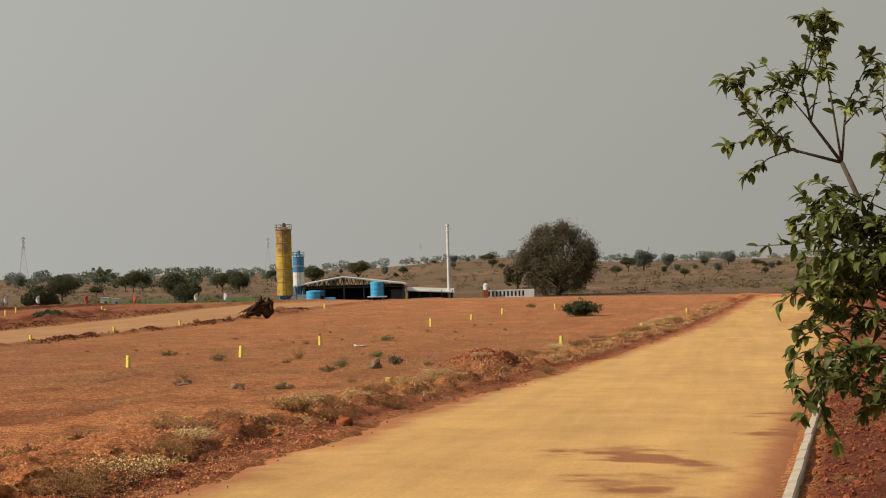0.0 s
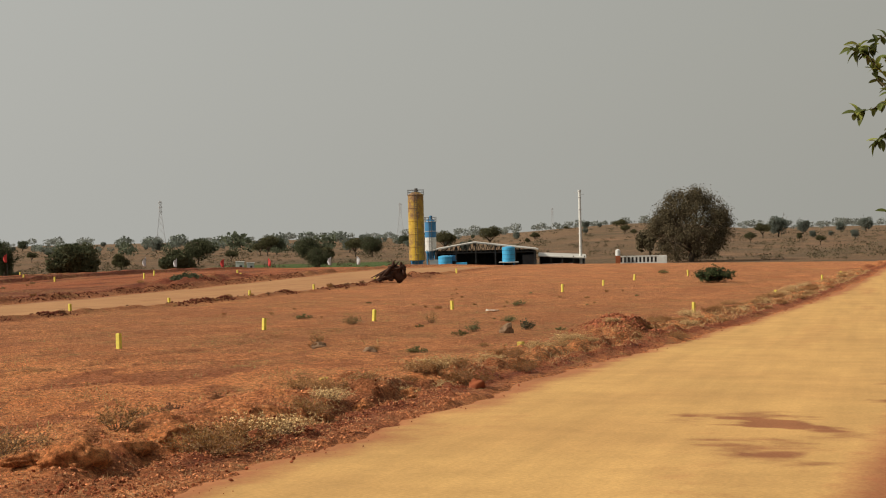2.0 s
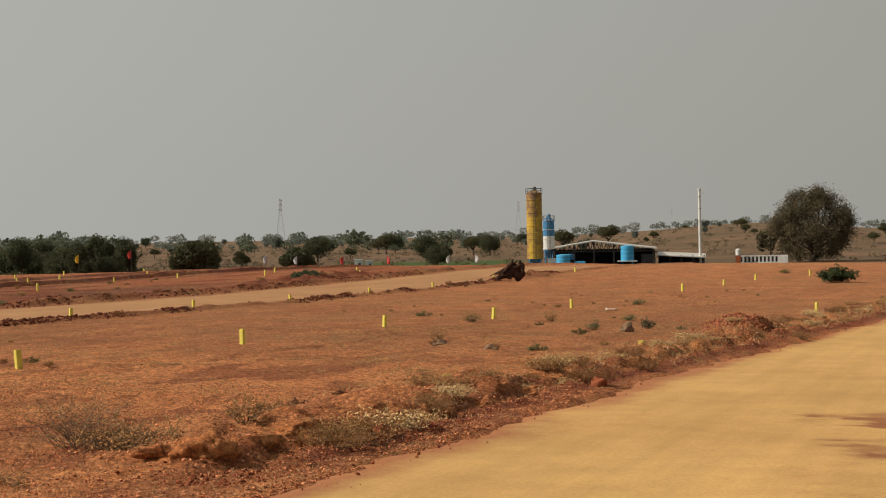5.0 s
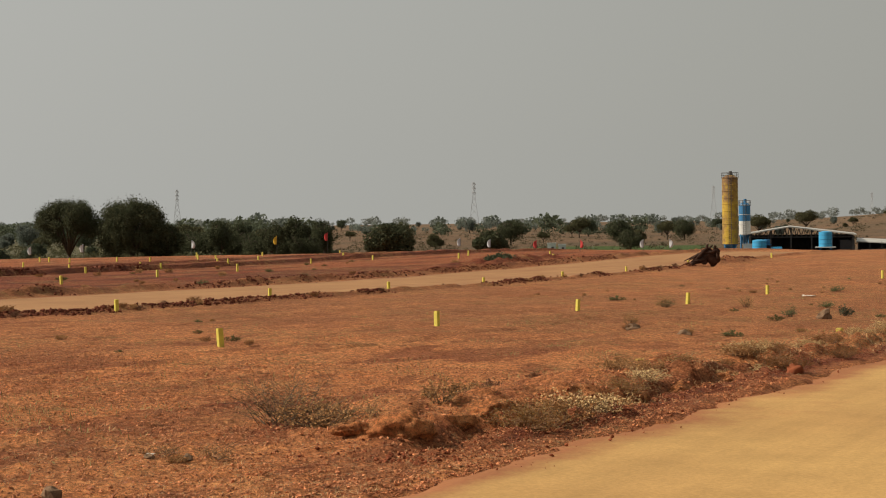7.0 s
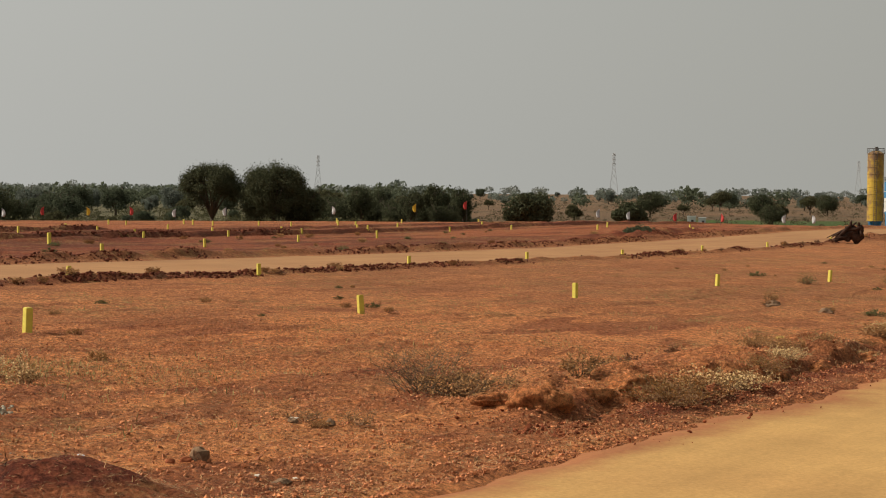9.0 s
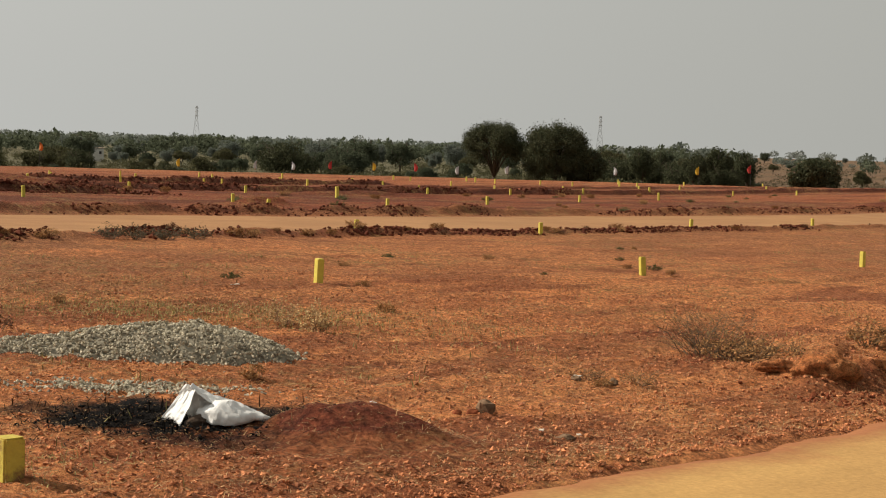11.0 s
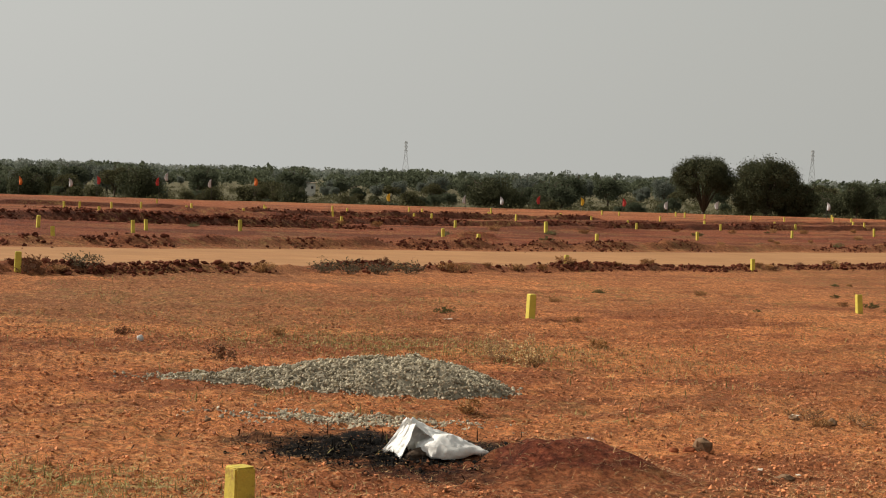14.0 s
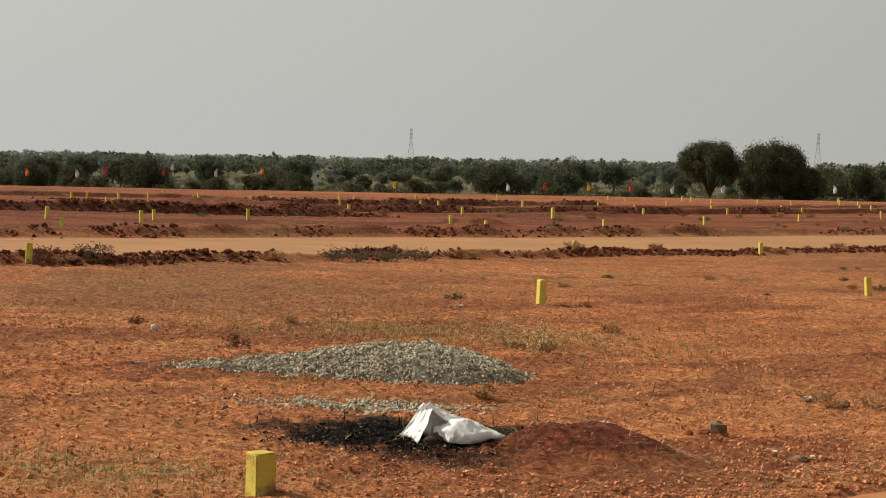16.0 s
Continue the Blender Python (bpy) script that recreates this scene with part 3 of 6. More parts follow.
def build_road(name, left, right, u0, u1, n, w, mat, label):
    us = np.linspace(u0, u1, n)
    ts = np.linspace(0, 1, w)
    a, b = left(us) + 0.25, right(us) - 0.12
    uu = np.repeat(us[:, None], w, 1)
    vv = b[:, None] + (a - b)[:, None] * ts[None, :]
    x, y = uu * UD[0] + vv * VD[0], uu * UD[1] + vv * VD[1]
    edge = np.minimum(ts, 1 - ts)[None, :] * np.abs(a - b)[:, None]
    z = base_ground(x, y) - 0.005 - 0.10 * (1 - sst(0.0, 0.5, edge)) + 0.006 * (fbm(x * 0.8, y * 0.8, 51) - 0.47) + 0.012 * (fbm(uu * 0.15, vv * 1.4, 52) - 0.47)
    vs = np.stack([x.ravel(), y.ravel(), z.ravel()], -1)
    i = (np.arange(n - 1)[:, None] * w + np.arange(w - 1)[None, :]).ravel()
    me = mesh_of(name, vs, np.stack([i, i + w, i + w + 1, i + 1], -1), mat, True)
    side = 0.95 - 0.95 * sst(0.12, 1.1, edge) + 0.30 * sst(0.48, 0.7, fbm(uu * 0.12, vv * 0.8, 53)) + 0.42 * sst(28, 75, uu) * fbm(uu * 0.2, vv * 1.1, 55)
    stain = stains(uu, vv)
    for key, val in (("side", side), ("stain", stain)):
        at = me.attributes.new(key, "FLOAT", "POINT")
        at.data.foreach_set("value", np.clip(val, 0, 1).ravel().astype(np.float32))
    return tagged(new(name, me), label, "road", kind="structure")


def stains(u, v):
    """Damp reddish patches on the near road, by its kerb."""
    p = ((17.4, 0.6, 0.9, 1.2, 0.9), (17.45, 2.3, 0.3, 0.9, 0.7), (15.7, 0.6, 0.5, 0.7, 0.6), (13.4, 0.2, 0.9, 0.7, 0.4), (20.5, -0.5, 1.6, 0.6, 0.8), (23.5, -0.6, 2.0, 0.6, 0.5), (15.0, 1.5, 0.35, 1.1, 0.7), (16.4, 1.2, 0.3, 1.3, 0.8), (14.2, 0.6, 0.4, 0.8, 0.8))
    s = 0 * u
    for cu, cv, wu, wv, k in p:
        s = s + k * np.exp(-((u - cu) / wu) ** 2 - ((v - cv) / wv) ** 2)
    return s * 1.6 * sst(0.36, 0.66, fbm(u * 1.6, v * 1.1, 54))


build_ground()
build_road("road_near", road1_left, kerb_line, -14, 122, 900, 60, ROAD1, "pale sandy compacted earth road with darker tyre streaks")
build_road("road_far", road2_far, road2_near, -14, 125, 420, 28, ROAD2, "orange compacted earth road between low red banks")


def kerb():
    k = thing("kerb", "whitish concrete kerb stones with red dust", "kerb", kind="structure")
    u = 3.0
    rng = random.Random(4)
    bm0 = add_box(bmesh.new(), (0.98, 0.085, 0.32), bevel=0.012)
    me = bpy.data.meshes.new("kerb_stone")
    bm0.to_mesh(me)
    bm0.free()
    me.materials.append(CONCRETE)
    while u < 38:
        x, y = xy(u + 0.5, float(kerb_line(u + 0.5)))
        ob = part("kerb_stone", me, None, k)
        ob.matrix_basis = pose(x, y, float(base_ground(np.array([x]), np.array([y]))[0]) - 0.08 + rng.uniform(-0.006, 0.006), rng.uniform(-2, 2), math.degrees(math.atan(0.0406 - 0.0004 * u)) + rng.uniform(-0.3, 0.3), 90 - 45.28 - 3.9 + rng.uniform(-0.4, 0.4))
        u += 1.0
    # cross kerb that closes the planting bed
    for i in range(3):
        x, y = xy(38.2, float(kerb_line(38.2)) - 0.55 - i)
        ob = part("kerb_stone", me, None, k)
        ob.matrix_basis = pose(x, y, ground_z(x, y) - 0.04, 0, 0, -45.28)


kerb()


# ---- yellow plot markers ----
def post_mesh(name, w, h, seed):
    rng = random.Random(seed)
    bm = add_box(bmesh.new(), (w, w, h + 0.15), (0, 0, (h - 0.15) / 2), bevel=0.008)
    for q in bm.verts:
        q.co += Vector((rng.uniform(-1, 1), rng.uniform(-1, 1), rng.uniform(-1, 1))) * 0.0025
        if q.co.z > 0.1:
            q.co.x *= 0.96
            q.co.y *= 0.96
    me = bpy.data.meshes.new(name)
    bm.to_mesh(me)
    bm.free()
    me.materials.append(YELLOW)
    return me


POSTS = [post_mesh("plot_post", 0.09, 0.30 + 0.02 * k, k) for k in range(4)]
YELLOWOLD = material("worn_yellow_paint", (0.58, 0.47, 0.075), (0.44, 0.34, 0.06), scale=14, rough=0.8, bump_h=0.6, bump_scale=70, grime=(0.24, 0.12, 0.05), grime_at=0.55)
SHORT = post_mesh("plot_post", 0.104, 0.19, 9)
SHORT.materials.clear()
SHORT.materials.append(YELLOWOLD)
TALLP = post_mesh("plot_post", 0.12, 0.43, 10)


def post(x, y, me, rng, label, lean=3, turn=None):
    ob = new("plot_post", me)
    z = min(ground_z(x, y), float(base_ground(np.array([x]), np.array([y]))[0]) + 0.04)
    ob.matrix_world = pose(x, y, z - 0.01, rng.uniform(-lean, lean), rng.uniform(-lean, lean), rng.uniform(5, 32) if turn is None else turn)
    return tagged(ob, label, "marker post", "yellow plot marker posts")


def posts():
    rng = random.Random(12)
    near = "squat yellow-painted concrete plot marker, spotted with mud"
    mid = "yellow-painted concrete plot marker post standing in bare earth"
    far = "small yellow plot marker post far off among red plots"
    for u, v, me in ((4.3, 5.8, SHORT), (19.7, 6.3, SHORT), (30.1, 6.0, SHORT), (52.2, 5.1, POSTS[2]), (66.9, 3.4, POSTS[1]), (89.1, 2.2, POSTS[2]), (97.0, 1.4, POSTS[0])):
        post(*xy(u, v), me, rng, near if u < 5 else "yellow marker post half sunk in the roadside bank", turn=38 if u < 5 else None)
    for u, v in ((15.1, 13.9), (22.7, 14.0), (31.4, 14.3), (40.3, 14.5), (46.6, 13.5), (56.0, 13.5), (76.9, 13.4), (85.3, 12.8), (91.9, 12.1), (100.5, 10.1)):
        post(*xy(u, v), POSTS[rng.randrange(4)], rng, mid, turn=28 if u < 20 else 16 if u < 30 else None)
    for u, v in ((12.2, 20.8), (26.8, 23.5), (33.8, 23.7), (42.9, 24.8), (51.9, 25.4), (61.8, 26.1), (69.6, 25.7), (78.7, 25.8), (89.6, 25.9), (96.5, 25.5), (106.6, 25.4)):
        post(*xy(u, v), POSTS[0], rng, "yellow marker post on the bank of the far road")
    row1 = ((22.6, 37.2), (19.9, 32.2), (24.8, 36.3), (26.6, 38.3), (30.2, 38.8), (40.6, 46.2), (36.7, 37.1), (46.6, 46.4), (34.2, 33.2), (41.0, 34.6), (65.4, 53.1), (61.2, 49.2), (77.3, 60.4),
            (73.4, 54.4), (67.4, 49.0), (52.8, 39.5), (79.7, 54.3), (62.2, 41.5), (75.0, 49.8), (88.1, 54.5), (82.1, 50.1), (72.0, 43.4), (70.7, 59.9), (63.6, 58.9))
    row2 = ((34.4, 52.3), (44.4, 66.4), (40.8, 56.4), (46.4, 63.4), (49.8, 67.6), (45.2, 57.7), (56.8, 70.7), (49.9, 62.0), (64.9, 74.5), (52.0, 59.7), (58.4, 65.9), (69.2, 72.6), (57.4, 59.9), (65.8, 68.0), (58.0, 59.3),
            (76.6, 73.0), (66.6, 63.7), (74.8, 65.7), (86.9, 72.7), (87.2, 71.5), (92.1, 70.6), (91.5, 69.4), (89.1, 66.0), (92.5, 64.8), (91.7, 61.7), (96.5, 61.2), (40.3, 63.9), (41.6, 64.7), (54.8, 77.5), (47.0, 67.8))
    row3 = ((85.2, 52.0), (74.0, 44.6), (94.1, 55.2), (94.2, 58.4), (87.7, 47.9), (107.5, 62.7), (113.6, 59.6), (99.0, 51.7), (95.5, 47.8), (98.1, 36.8), (103.6, 65.8), (104.0, 45.0), (99.0, 43.5), (106.0, 40.0))
    for row in (row1, row2, row3):
        for u, v in row:
            post(*xy(u, v), POSTS[rng.randrange(3)], rng, far)
    post(*xy(48.6, 43.5), TALLP, rng, "thick yellow marker post beside a low earth bank")


posts()


# ---- trees ----
def crown_mesh(name, seed, rx, rz, n, leaf, mat, lobes=14, low=0.15, hollow=0.55):
    """Leaf clumps round many lobes: uneven outline, gaps."""
    rng = np.random.default_rng(seed)
    c = rng.normal(size=(lobes, 3))
    c /= np.linalg.norm(c, axis=1)[:, None]
    c[:, 2] = np.where(rng.random(lobes) < low, -0.75, 1.0) * np.abs(c[:, 2])
    c *= (0.42 + 0.32 * rng.random(lobes))[:, None]
    c *= np.array([rx, rx, rz])
    rad = (0.24 + 0.20 * rng.random(lobes))
    k = rng.integers(0, lobes, n)
    d = rng.normal(size=(n, 3))
    d /= np.linalg.norm(d, axis=1)[:, None]
    d *= (hollow + (1 - hollow) * rng.random(n) ** 0.5)[:, None] * (1 + 0.22 * (rng.random(n) ** 5))[:, None]
    p = c[k] + d * rad[k][:, None] * np.array([rx, rx, rz])
    s = leaf * (0.5 + rng.random(n))
    a = rng.normal(size=(n, 3))
    a /= np.linalg.norm(a, axis=1)[:, None]
    b = np.cross(a, rng.normal(size=(n, 3)))
    b /= np.linalg.norm(b, axis=1)[:, None]
    # each leaf clump is a bent blade of two triangles
    w = 0.45 * s[:, None] * b
    tip, mid = a * s[:, None], a * s[:, None] * 0.45
    nrm = np.cross(a, b) * (0.25 * s)[:, None]
    vs = np.stack([p - tip, p + w + nrm, p + tip, p - w + nrm], 1).reshape(-1, 3)
    i = np.arange(n) * 4
    fs = np.concatenate([np.stack([i, i + 1, i + 2], -1), np.stack([i, i + 2, i + 3], -1)])
    return mesh_of(name, vs, fs, mat)


def trunk_mesh(name, seed, h, r, spread, forks=7, fork_at=0.3, mat=None):
    rng = random.Random(seed)
    parts_ = []
    pts = [Vector((0, 0, -0.4)), Vector((0.02 * h, 0, 0.15 * h)), Vector((rng.uniform(-1, 1) * 0.04 * h, rng.uniform(-1, 1) * 0.04 * h, fork_at * h))]
    parts_.append(tube(pts, [r * 1.3, r, r * 0.85]))
    for k in range(forks):
        a = 2 * math.pi * (k + rng.random() * 0.6) / forks
        s = spread * rng.uniform(0.45, 0.8)
        e = Vector((math.cos(a) * s, math.sin(a) * s, h * rng.uniform(0.62, 0.9)))
        m1 = pts[-1].lerp(e, 0.5) + Vector((0, 0, -0.04 * h))
        parts_.append(tube([pts[-1] - Vector((0, 0, 0.05 * h)), m1, e], [r * 0.6, r * 0.4, r * 0.12], 6))
        for j in range(3):
            q = m1.lerp(e, rng.random())
            e2 = q + Vector((rng.uniform(-1, 1), rng.uniform(-1, 1), rng.uniform(0.1, 0.9))) * spread * 0.35
            parts_.append(tube([q, q.lerp(e2, 0.5) + Vector((0, 0, 0.02 * h)), e2], [r * 0.25, r * 0.16, r * 0.05], 5))
    return mesh_of(name, *merge(parts_), mat or BARK, True)


def tree(seed, h, rx, leaf, mat, n, label, category="tree", fork_at=0.3, rz=None, cz=None, lobes=14, low=0.15, group=""):
    t = thing("tree" if category == "tree" else category, label, category, group=group)
    part("trunk", trunk_mesh("trunk", seed, h, 0.022 * h + 0.05, rx, fork_at=fork_at), None, t)
    rz = rz or h * 0.5
    c = part("crown", crown_mesh("crown", seed, rx, rz, n, leaf, mat, lobes, low), None, t)
    c.location = (0, 0, cz if cz is not None else h - rz * 0.95)
    return t


def put(t, p, turn=0.0, s=1.0):
    t.matrix_world = Matrix.Translation(p) @ Matrix.Rotation(turn, 4, "Z") @ Matrix.Scale(s, 4)
    return t


def branching_tree(seed, h, rx, rz, cz, r, leaf, mat, per, label, n1=11, n2=6, n3=5, spread=0.045, lowest=-0.3):
    """A tree whose limbs fork out to the crown's edge, with leaves along the last twigs."""
    rng = random.Random(seed)
    nr = np.random.default_rng(seed)
    t = thing("tree", label, "tree")
    size, mid_ = Vector((rx, rx, rz)), Vector((0, 0, cz))

    def edge(d, k):
        p = mid_ + Vector((d.x * size.x, d.y * size.y, d.z * size.z)) * k
        p.z = max(p.z, 0.25)
        return p

    def shake(d, k):
        return (d + Vector((rng.gauss(0, k), rng.gauss(0, k), rng.gauss(0, k)))).normalized()
    fork = Vector((0.02 * h, 0, 0.13 * h))
    tubes = [tube([(0, 0, -0.4), (0, 0, 0.05 * h), fork], [r * 1.4, r * 1.05, r], 8)]
    segs = []
    for i in range(n1):
        a, e = 2.39996 * i + rng.uniform(-0.3, 0.3), lowest + (0.97 - lowest) * (i + 0.5) / n1
        d = Vector((math.cos(a) * math.sqrt(1 - e * e), math.sin(a) * math.sqrt(1 - e * e), e))
        e1 = edge(d, rng.uniform(0.5, 0.66))
        b1 = fork.lerp(e1, 0.5) + Vector((0, 0, 0.03 * h))
        tubes.append(tube([fork, b1, e1], [r * 0.62, r * 0.42, r * 0.22], 6))
        for j in range(n2):
            d2 = shake(d, 0.36)
            s2 = b1.lerp(e1, rng.uniform(0.1, 1.0))
            e2 = edge(d2, rng.uniform(0.62, 0.95))
            tubes.append(tube([s2, s2.lerp(e2, 0.5) + Vector((0, 0, 0.015 * h)), e2], [r * 0.2, r * 0.14, r * 0.07], 5))
            for k in range(n3):
                s3 = s2.lerp(e2, rng.uniform(0.35, 1.0))
                e3 = edge(shake(d2, 0.17), rng.uniform(0.72, 1.0) + (0.10 if rng.random() < 0.15 else 0.0))
                tubes.append(tube([s3, e3], [r * 0.07, r * 0.025], 4))
                segs.append((s3, e3))
    part("trunk", mesh_of("trunk", *merge(tubes), BARK, True), None, t)
    a = np.array([tuple(q[0]) for q in segs])
    b = np.array([tuple(q[1]) for q in segs])
    k = np.repeat(np.arange(len(segs)), per)
    n = len(k)
    f = nr.uniform(0.25, 1.05, n)[:, None]
    p = a[k] * (1 - f) + b[k] * f + nr.normal(size=(n, 3)) * spread * rx
    p[:, 2] = np.maximum(p[:, 2], 0.1)
    s_ = leaf * nr.uniform(0.5, 1.4, n)[:, None]
    u_ = nr.normal(size=(n, 3))
    u_ /= np.linalg.norm(u_, axis=1)[:, None]
    w_ = np.cross(u_, nr.normal(size=(n, 3)))
    w_ /= np.linalg.norm(w_, axis=1)[:, None]
    vs = np.stack([p - u_ * s_, p + w_ * s_ * 0.55, p + u_ * s_, p - w_ * s_ * 0.55], 1).reshape(-1, 3)
    i = np.arange(n) * 4
    part("crown", mesh_of("crown", vs, np.stack([i, i + 1, i + 2, i + 3], -1), mat), None, t)
    return t


# the large bare-looking tree beside the white wall
put(branching_tree(3, 14.6, 8.2, 7.6, 6.9, 0.42, 0.14, LEAFBIG, 100, "large spreading tree with thin brownish-olive crown on a rise", n1=16, n2=6, n3=6, spread=0.055, lowest=-0.7), spot(-39.66, 330, -0.2))
put(tree(31, 6, 3.2, 0.4, LEAFBIG, 1500, "smaller thin brownish tree beside the large one", rz=3.0), spot(-38.3, 380))
# two dark trees at the plots' edge
put(branching_tree(5, 8.8, 4.2, 3.2, 5.4, 0.24, 0.10, LEAF, 120, "dark green full-crowned tree at the edge of the plots", n1=14, n2=6, n3=5, spread=0.075), spot(-8.7, 205), 0.0, 0.88)
put(branching_tree(6, 8.6, 4.8, 4.2, 4.4, 0.26, 0.11, LEAF, 190, "dark green broad tree with a crown down to the ground", n1=16, n2=6, n3=5, spread=0.08, lowest=-0.6), spot(-10.75, 203), 1.0, 0.86)
put(tree(7, 5.6, 3.0, 0.20, LEAF, 8000, "dark low tree leaning out beside a broad tree", fork_at=0.15, rz=2.7, cz=2.6, lobes=18, low=0.5), spot(-11.75, 204), 2.0)

KINDS = [tree(50, 6.3, 3.6, 0.15, LEAF, 8000, "dark green tree of the wooded plain", rz=3.1, cz=3.0, low=0.42, lobes=30, group="trees of the plain"),
         tree(51, 5.8, 3.5, 0.15, LEAF2, 6500, "olive-green spreading tree of the wooded plain", rz=2.3, cz=3.6, low=0.15, lobes=26, group="trees of the plain"),
         tree(52, 7.5, 2.4, 0.15, LEAF, 5500, "upright dark tree of the wooded plain", rz=3.4, low=0.2, lobes=24, group="trees of the plain"),
         tree(53, 4.6, 3.0, 0.15, LEAF2, 6000, "low olive-green thicket tree of the plain", fork_at=0.15, rz=2.4, cz=2.2, low=0.4, lobes=24, group="trees of the plain"),
         tree(54, 6.4, 3.2, 0.18, LEAF3, 4500, "grey-green tree far out on the plain, haze in its leaf colour", rz=2.9, cz=3.0, low=0.35, lobes=22, group="trees of the plain"),
         tree(55, 6.2, 3.0, 0.17, LEAFM, 5500, "green tree on the middle plain, leaf colour greyed for haze", rz=2.9, cz=2.9, low=0.4, lobes=24, group="trees of the plain")]


def wood():
    rng = random.Random(77)
    used = set()

    def plant(k, az, dist, s):
        m = Matrix.Translation(spot(az, dist)) @ Matrix.Rotation(rng.uniform(0, 6.28), 4, "Z") @ Matrix.Scale(s, 4)
        if k not in used:
            used.add(k)
            KINDS[k].matrix_world = m
        else:
            t = copy_thing(KINDS[k], m)
            t.matrix_world = m
    # round dark bushes and single trees that stand out
    for az, dist, s, k in ((-23.3, 420, 1.1, 0), (-26.95, 400, 1.05, 0), (-27.3, 330, 0.75, 0), (-28.5, 460, 0.9, 1), (-29.06, 450, 0.95, 0), (-25.6, 520, 1.05, 1), (-20.8, 380, 0.8, 3), (-19.9, 400, 0.7, 3), (-24.4, 430, 0.55, 1), (-27.6, 430, 0.75, 3), (-33.0, 560, 1.2, 1),
                           (-37.4, 640, 0.7, 1), (-42.0, 620, 0.95, 1), (-42.5, 640, 1.45, 4), (-43.3, 700, 1.1, 4), (-44.5, 760, 0.9, 4), (-45.3, 760, 1.2, 4), (-41.6, 520, 0.6, 1), (-36.2, 700, 0.7, 4), (-31.5, 500, 1.1, 1), (-16.9, 270, 0.75, 0), (-1.6, 230, 0.95, 0), (9.9, 240, 1.0, 0), (13.6, 240, 0.9, 0), (7.7, 235, 0.75, 3), (11.5, 260, 0.8, 3), (4.9, 240, 0.7, 0)):
        plant(k, az, dist, s)
    # full dark trees beside the two at the edge
    for i in range(16):
        plant(rng.choice((0, 0, 5, 2)), -11.8 - 5.4 * (i + rng.random()) / 16, rng.uniform(235, 310), rng.uniform(0.65, 1.0))
    # dense belt on the low ground
    for i in range(190):
        az = rng.uniform(-17.5, 15)
        d = 235 * (620 / 235) ** (rng.random() ** 0.8)
        if az < -16.3 and rng.random() < 0.85:
            continue
        # further out, kinds with more haze in the leaf colour
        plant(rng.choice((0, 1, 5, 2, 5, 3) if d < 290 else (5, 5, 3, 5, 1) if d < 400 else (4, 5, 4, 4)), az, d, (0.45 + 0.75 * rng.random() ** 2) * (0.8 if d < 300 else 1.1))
    for i in range(58):
        az = rng.uniform(-33, -17)
        d = 430 + 700 * rng.random() ** 0.8
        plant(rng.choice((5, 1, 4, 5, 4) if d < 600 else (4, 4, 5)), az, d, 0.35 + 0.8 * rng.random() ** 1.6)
    for i in range(26):
        az = rng.uniform(-47, -33)
        plant(rng.choice((1, 3, 4)), az, rng.uniform(480, 760), rng.uniform(0.35, 0.6))


wood()


def far_woods():
    """Distant tree cover up to the skyline: one uncountable mass."""
    rng = np.random.default_rng(8)
    n = 3000
    az = np.radians(np.where(rng.random(n) < 0.80, rng.uniform(-16, 17, n), rng.uniform(-50, -14, n)))
    d = 520 * (2300 / 520) ** rng.random(n)
    d = np.where((np.degrees(az) < -31) & (d < 1000), 1400 + 300 * rng.random(n), d)
    x, y = -np.sin(az) * d, np.cos(az) * d
    z = base_ground(x, y)
    hs = 2.6 + 5.2 * rng.random(n) ** 2.2
    hs[:160] += 3.0 * rng.random(160)
    m = 120
    k = np.repeat(np.arange(n), m)
    q = rng.normal(size=(n * m, 3))
    q /= np.linalg.norm(q, axis=1)[:, None]
    q *= (0.45 + 0.5 * rng.random(n * m))[:, None]
    p = np.stack([x[k] + q[:, 0] * hs[k] * 0.7, y[k] + q[:, 1] * hs[k] * 0.7, z[k] + hs[k] * (0.60 + 0.42 * q[:, 2])], -1)
    s = 0.088 * hs[k] * (0.6 + rng.random(n * m))
    a = rng.normal(size=(n * m, 3))
    a /= np.linalg.norm(a, axis=1)[:, None]
    b = np.cross(a, rng.normal(size=(n * m, 3)))
    b /= np.linalg.norm(b, axis=1)[:, None]
    vs = np.stack([p - a * s[:, None], p + b * s[:, None] * 0.7, p + a * s[:, None], p - b * s[:, None] * 0.7], 1).reshape(-1, 4, 3)
    i = np.arange(n * m) * 4
    quads = np.stack([i, i + 1, i + 2, i + 3], -1)
    # haze painted in steps: each band of distance takes a paler leaf
    for name, near_, far_, mat, label in (("middle_woods", 0, 660, LEAFM, "olive-green woods on the plain beyond the trees"), ("far_woods", 660, 1000, LEAF3, "grey-green woods far out on the plain, haze in the leaf colour"), ("skyline_woods", 1000, 9000, LEAF4, "pale grey woods along the skyline, haze in the leaf colour")):
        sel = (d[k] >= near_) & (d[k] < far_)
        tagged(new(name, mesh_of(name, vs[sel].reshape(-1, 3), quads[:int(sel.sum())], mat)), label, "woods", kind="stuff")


far_woods()


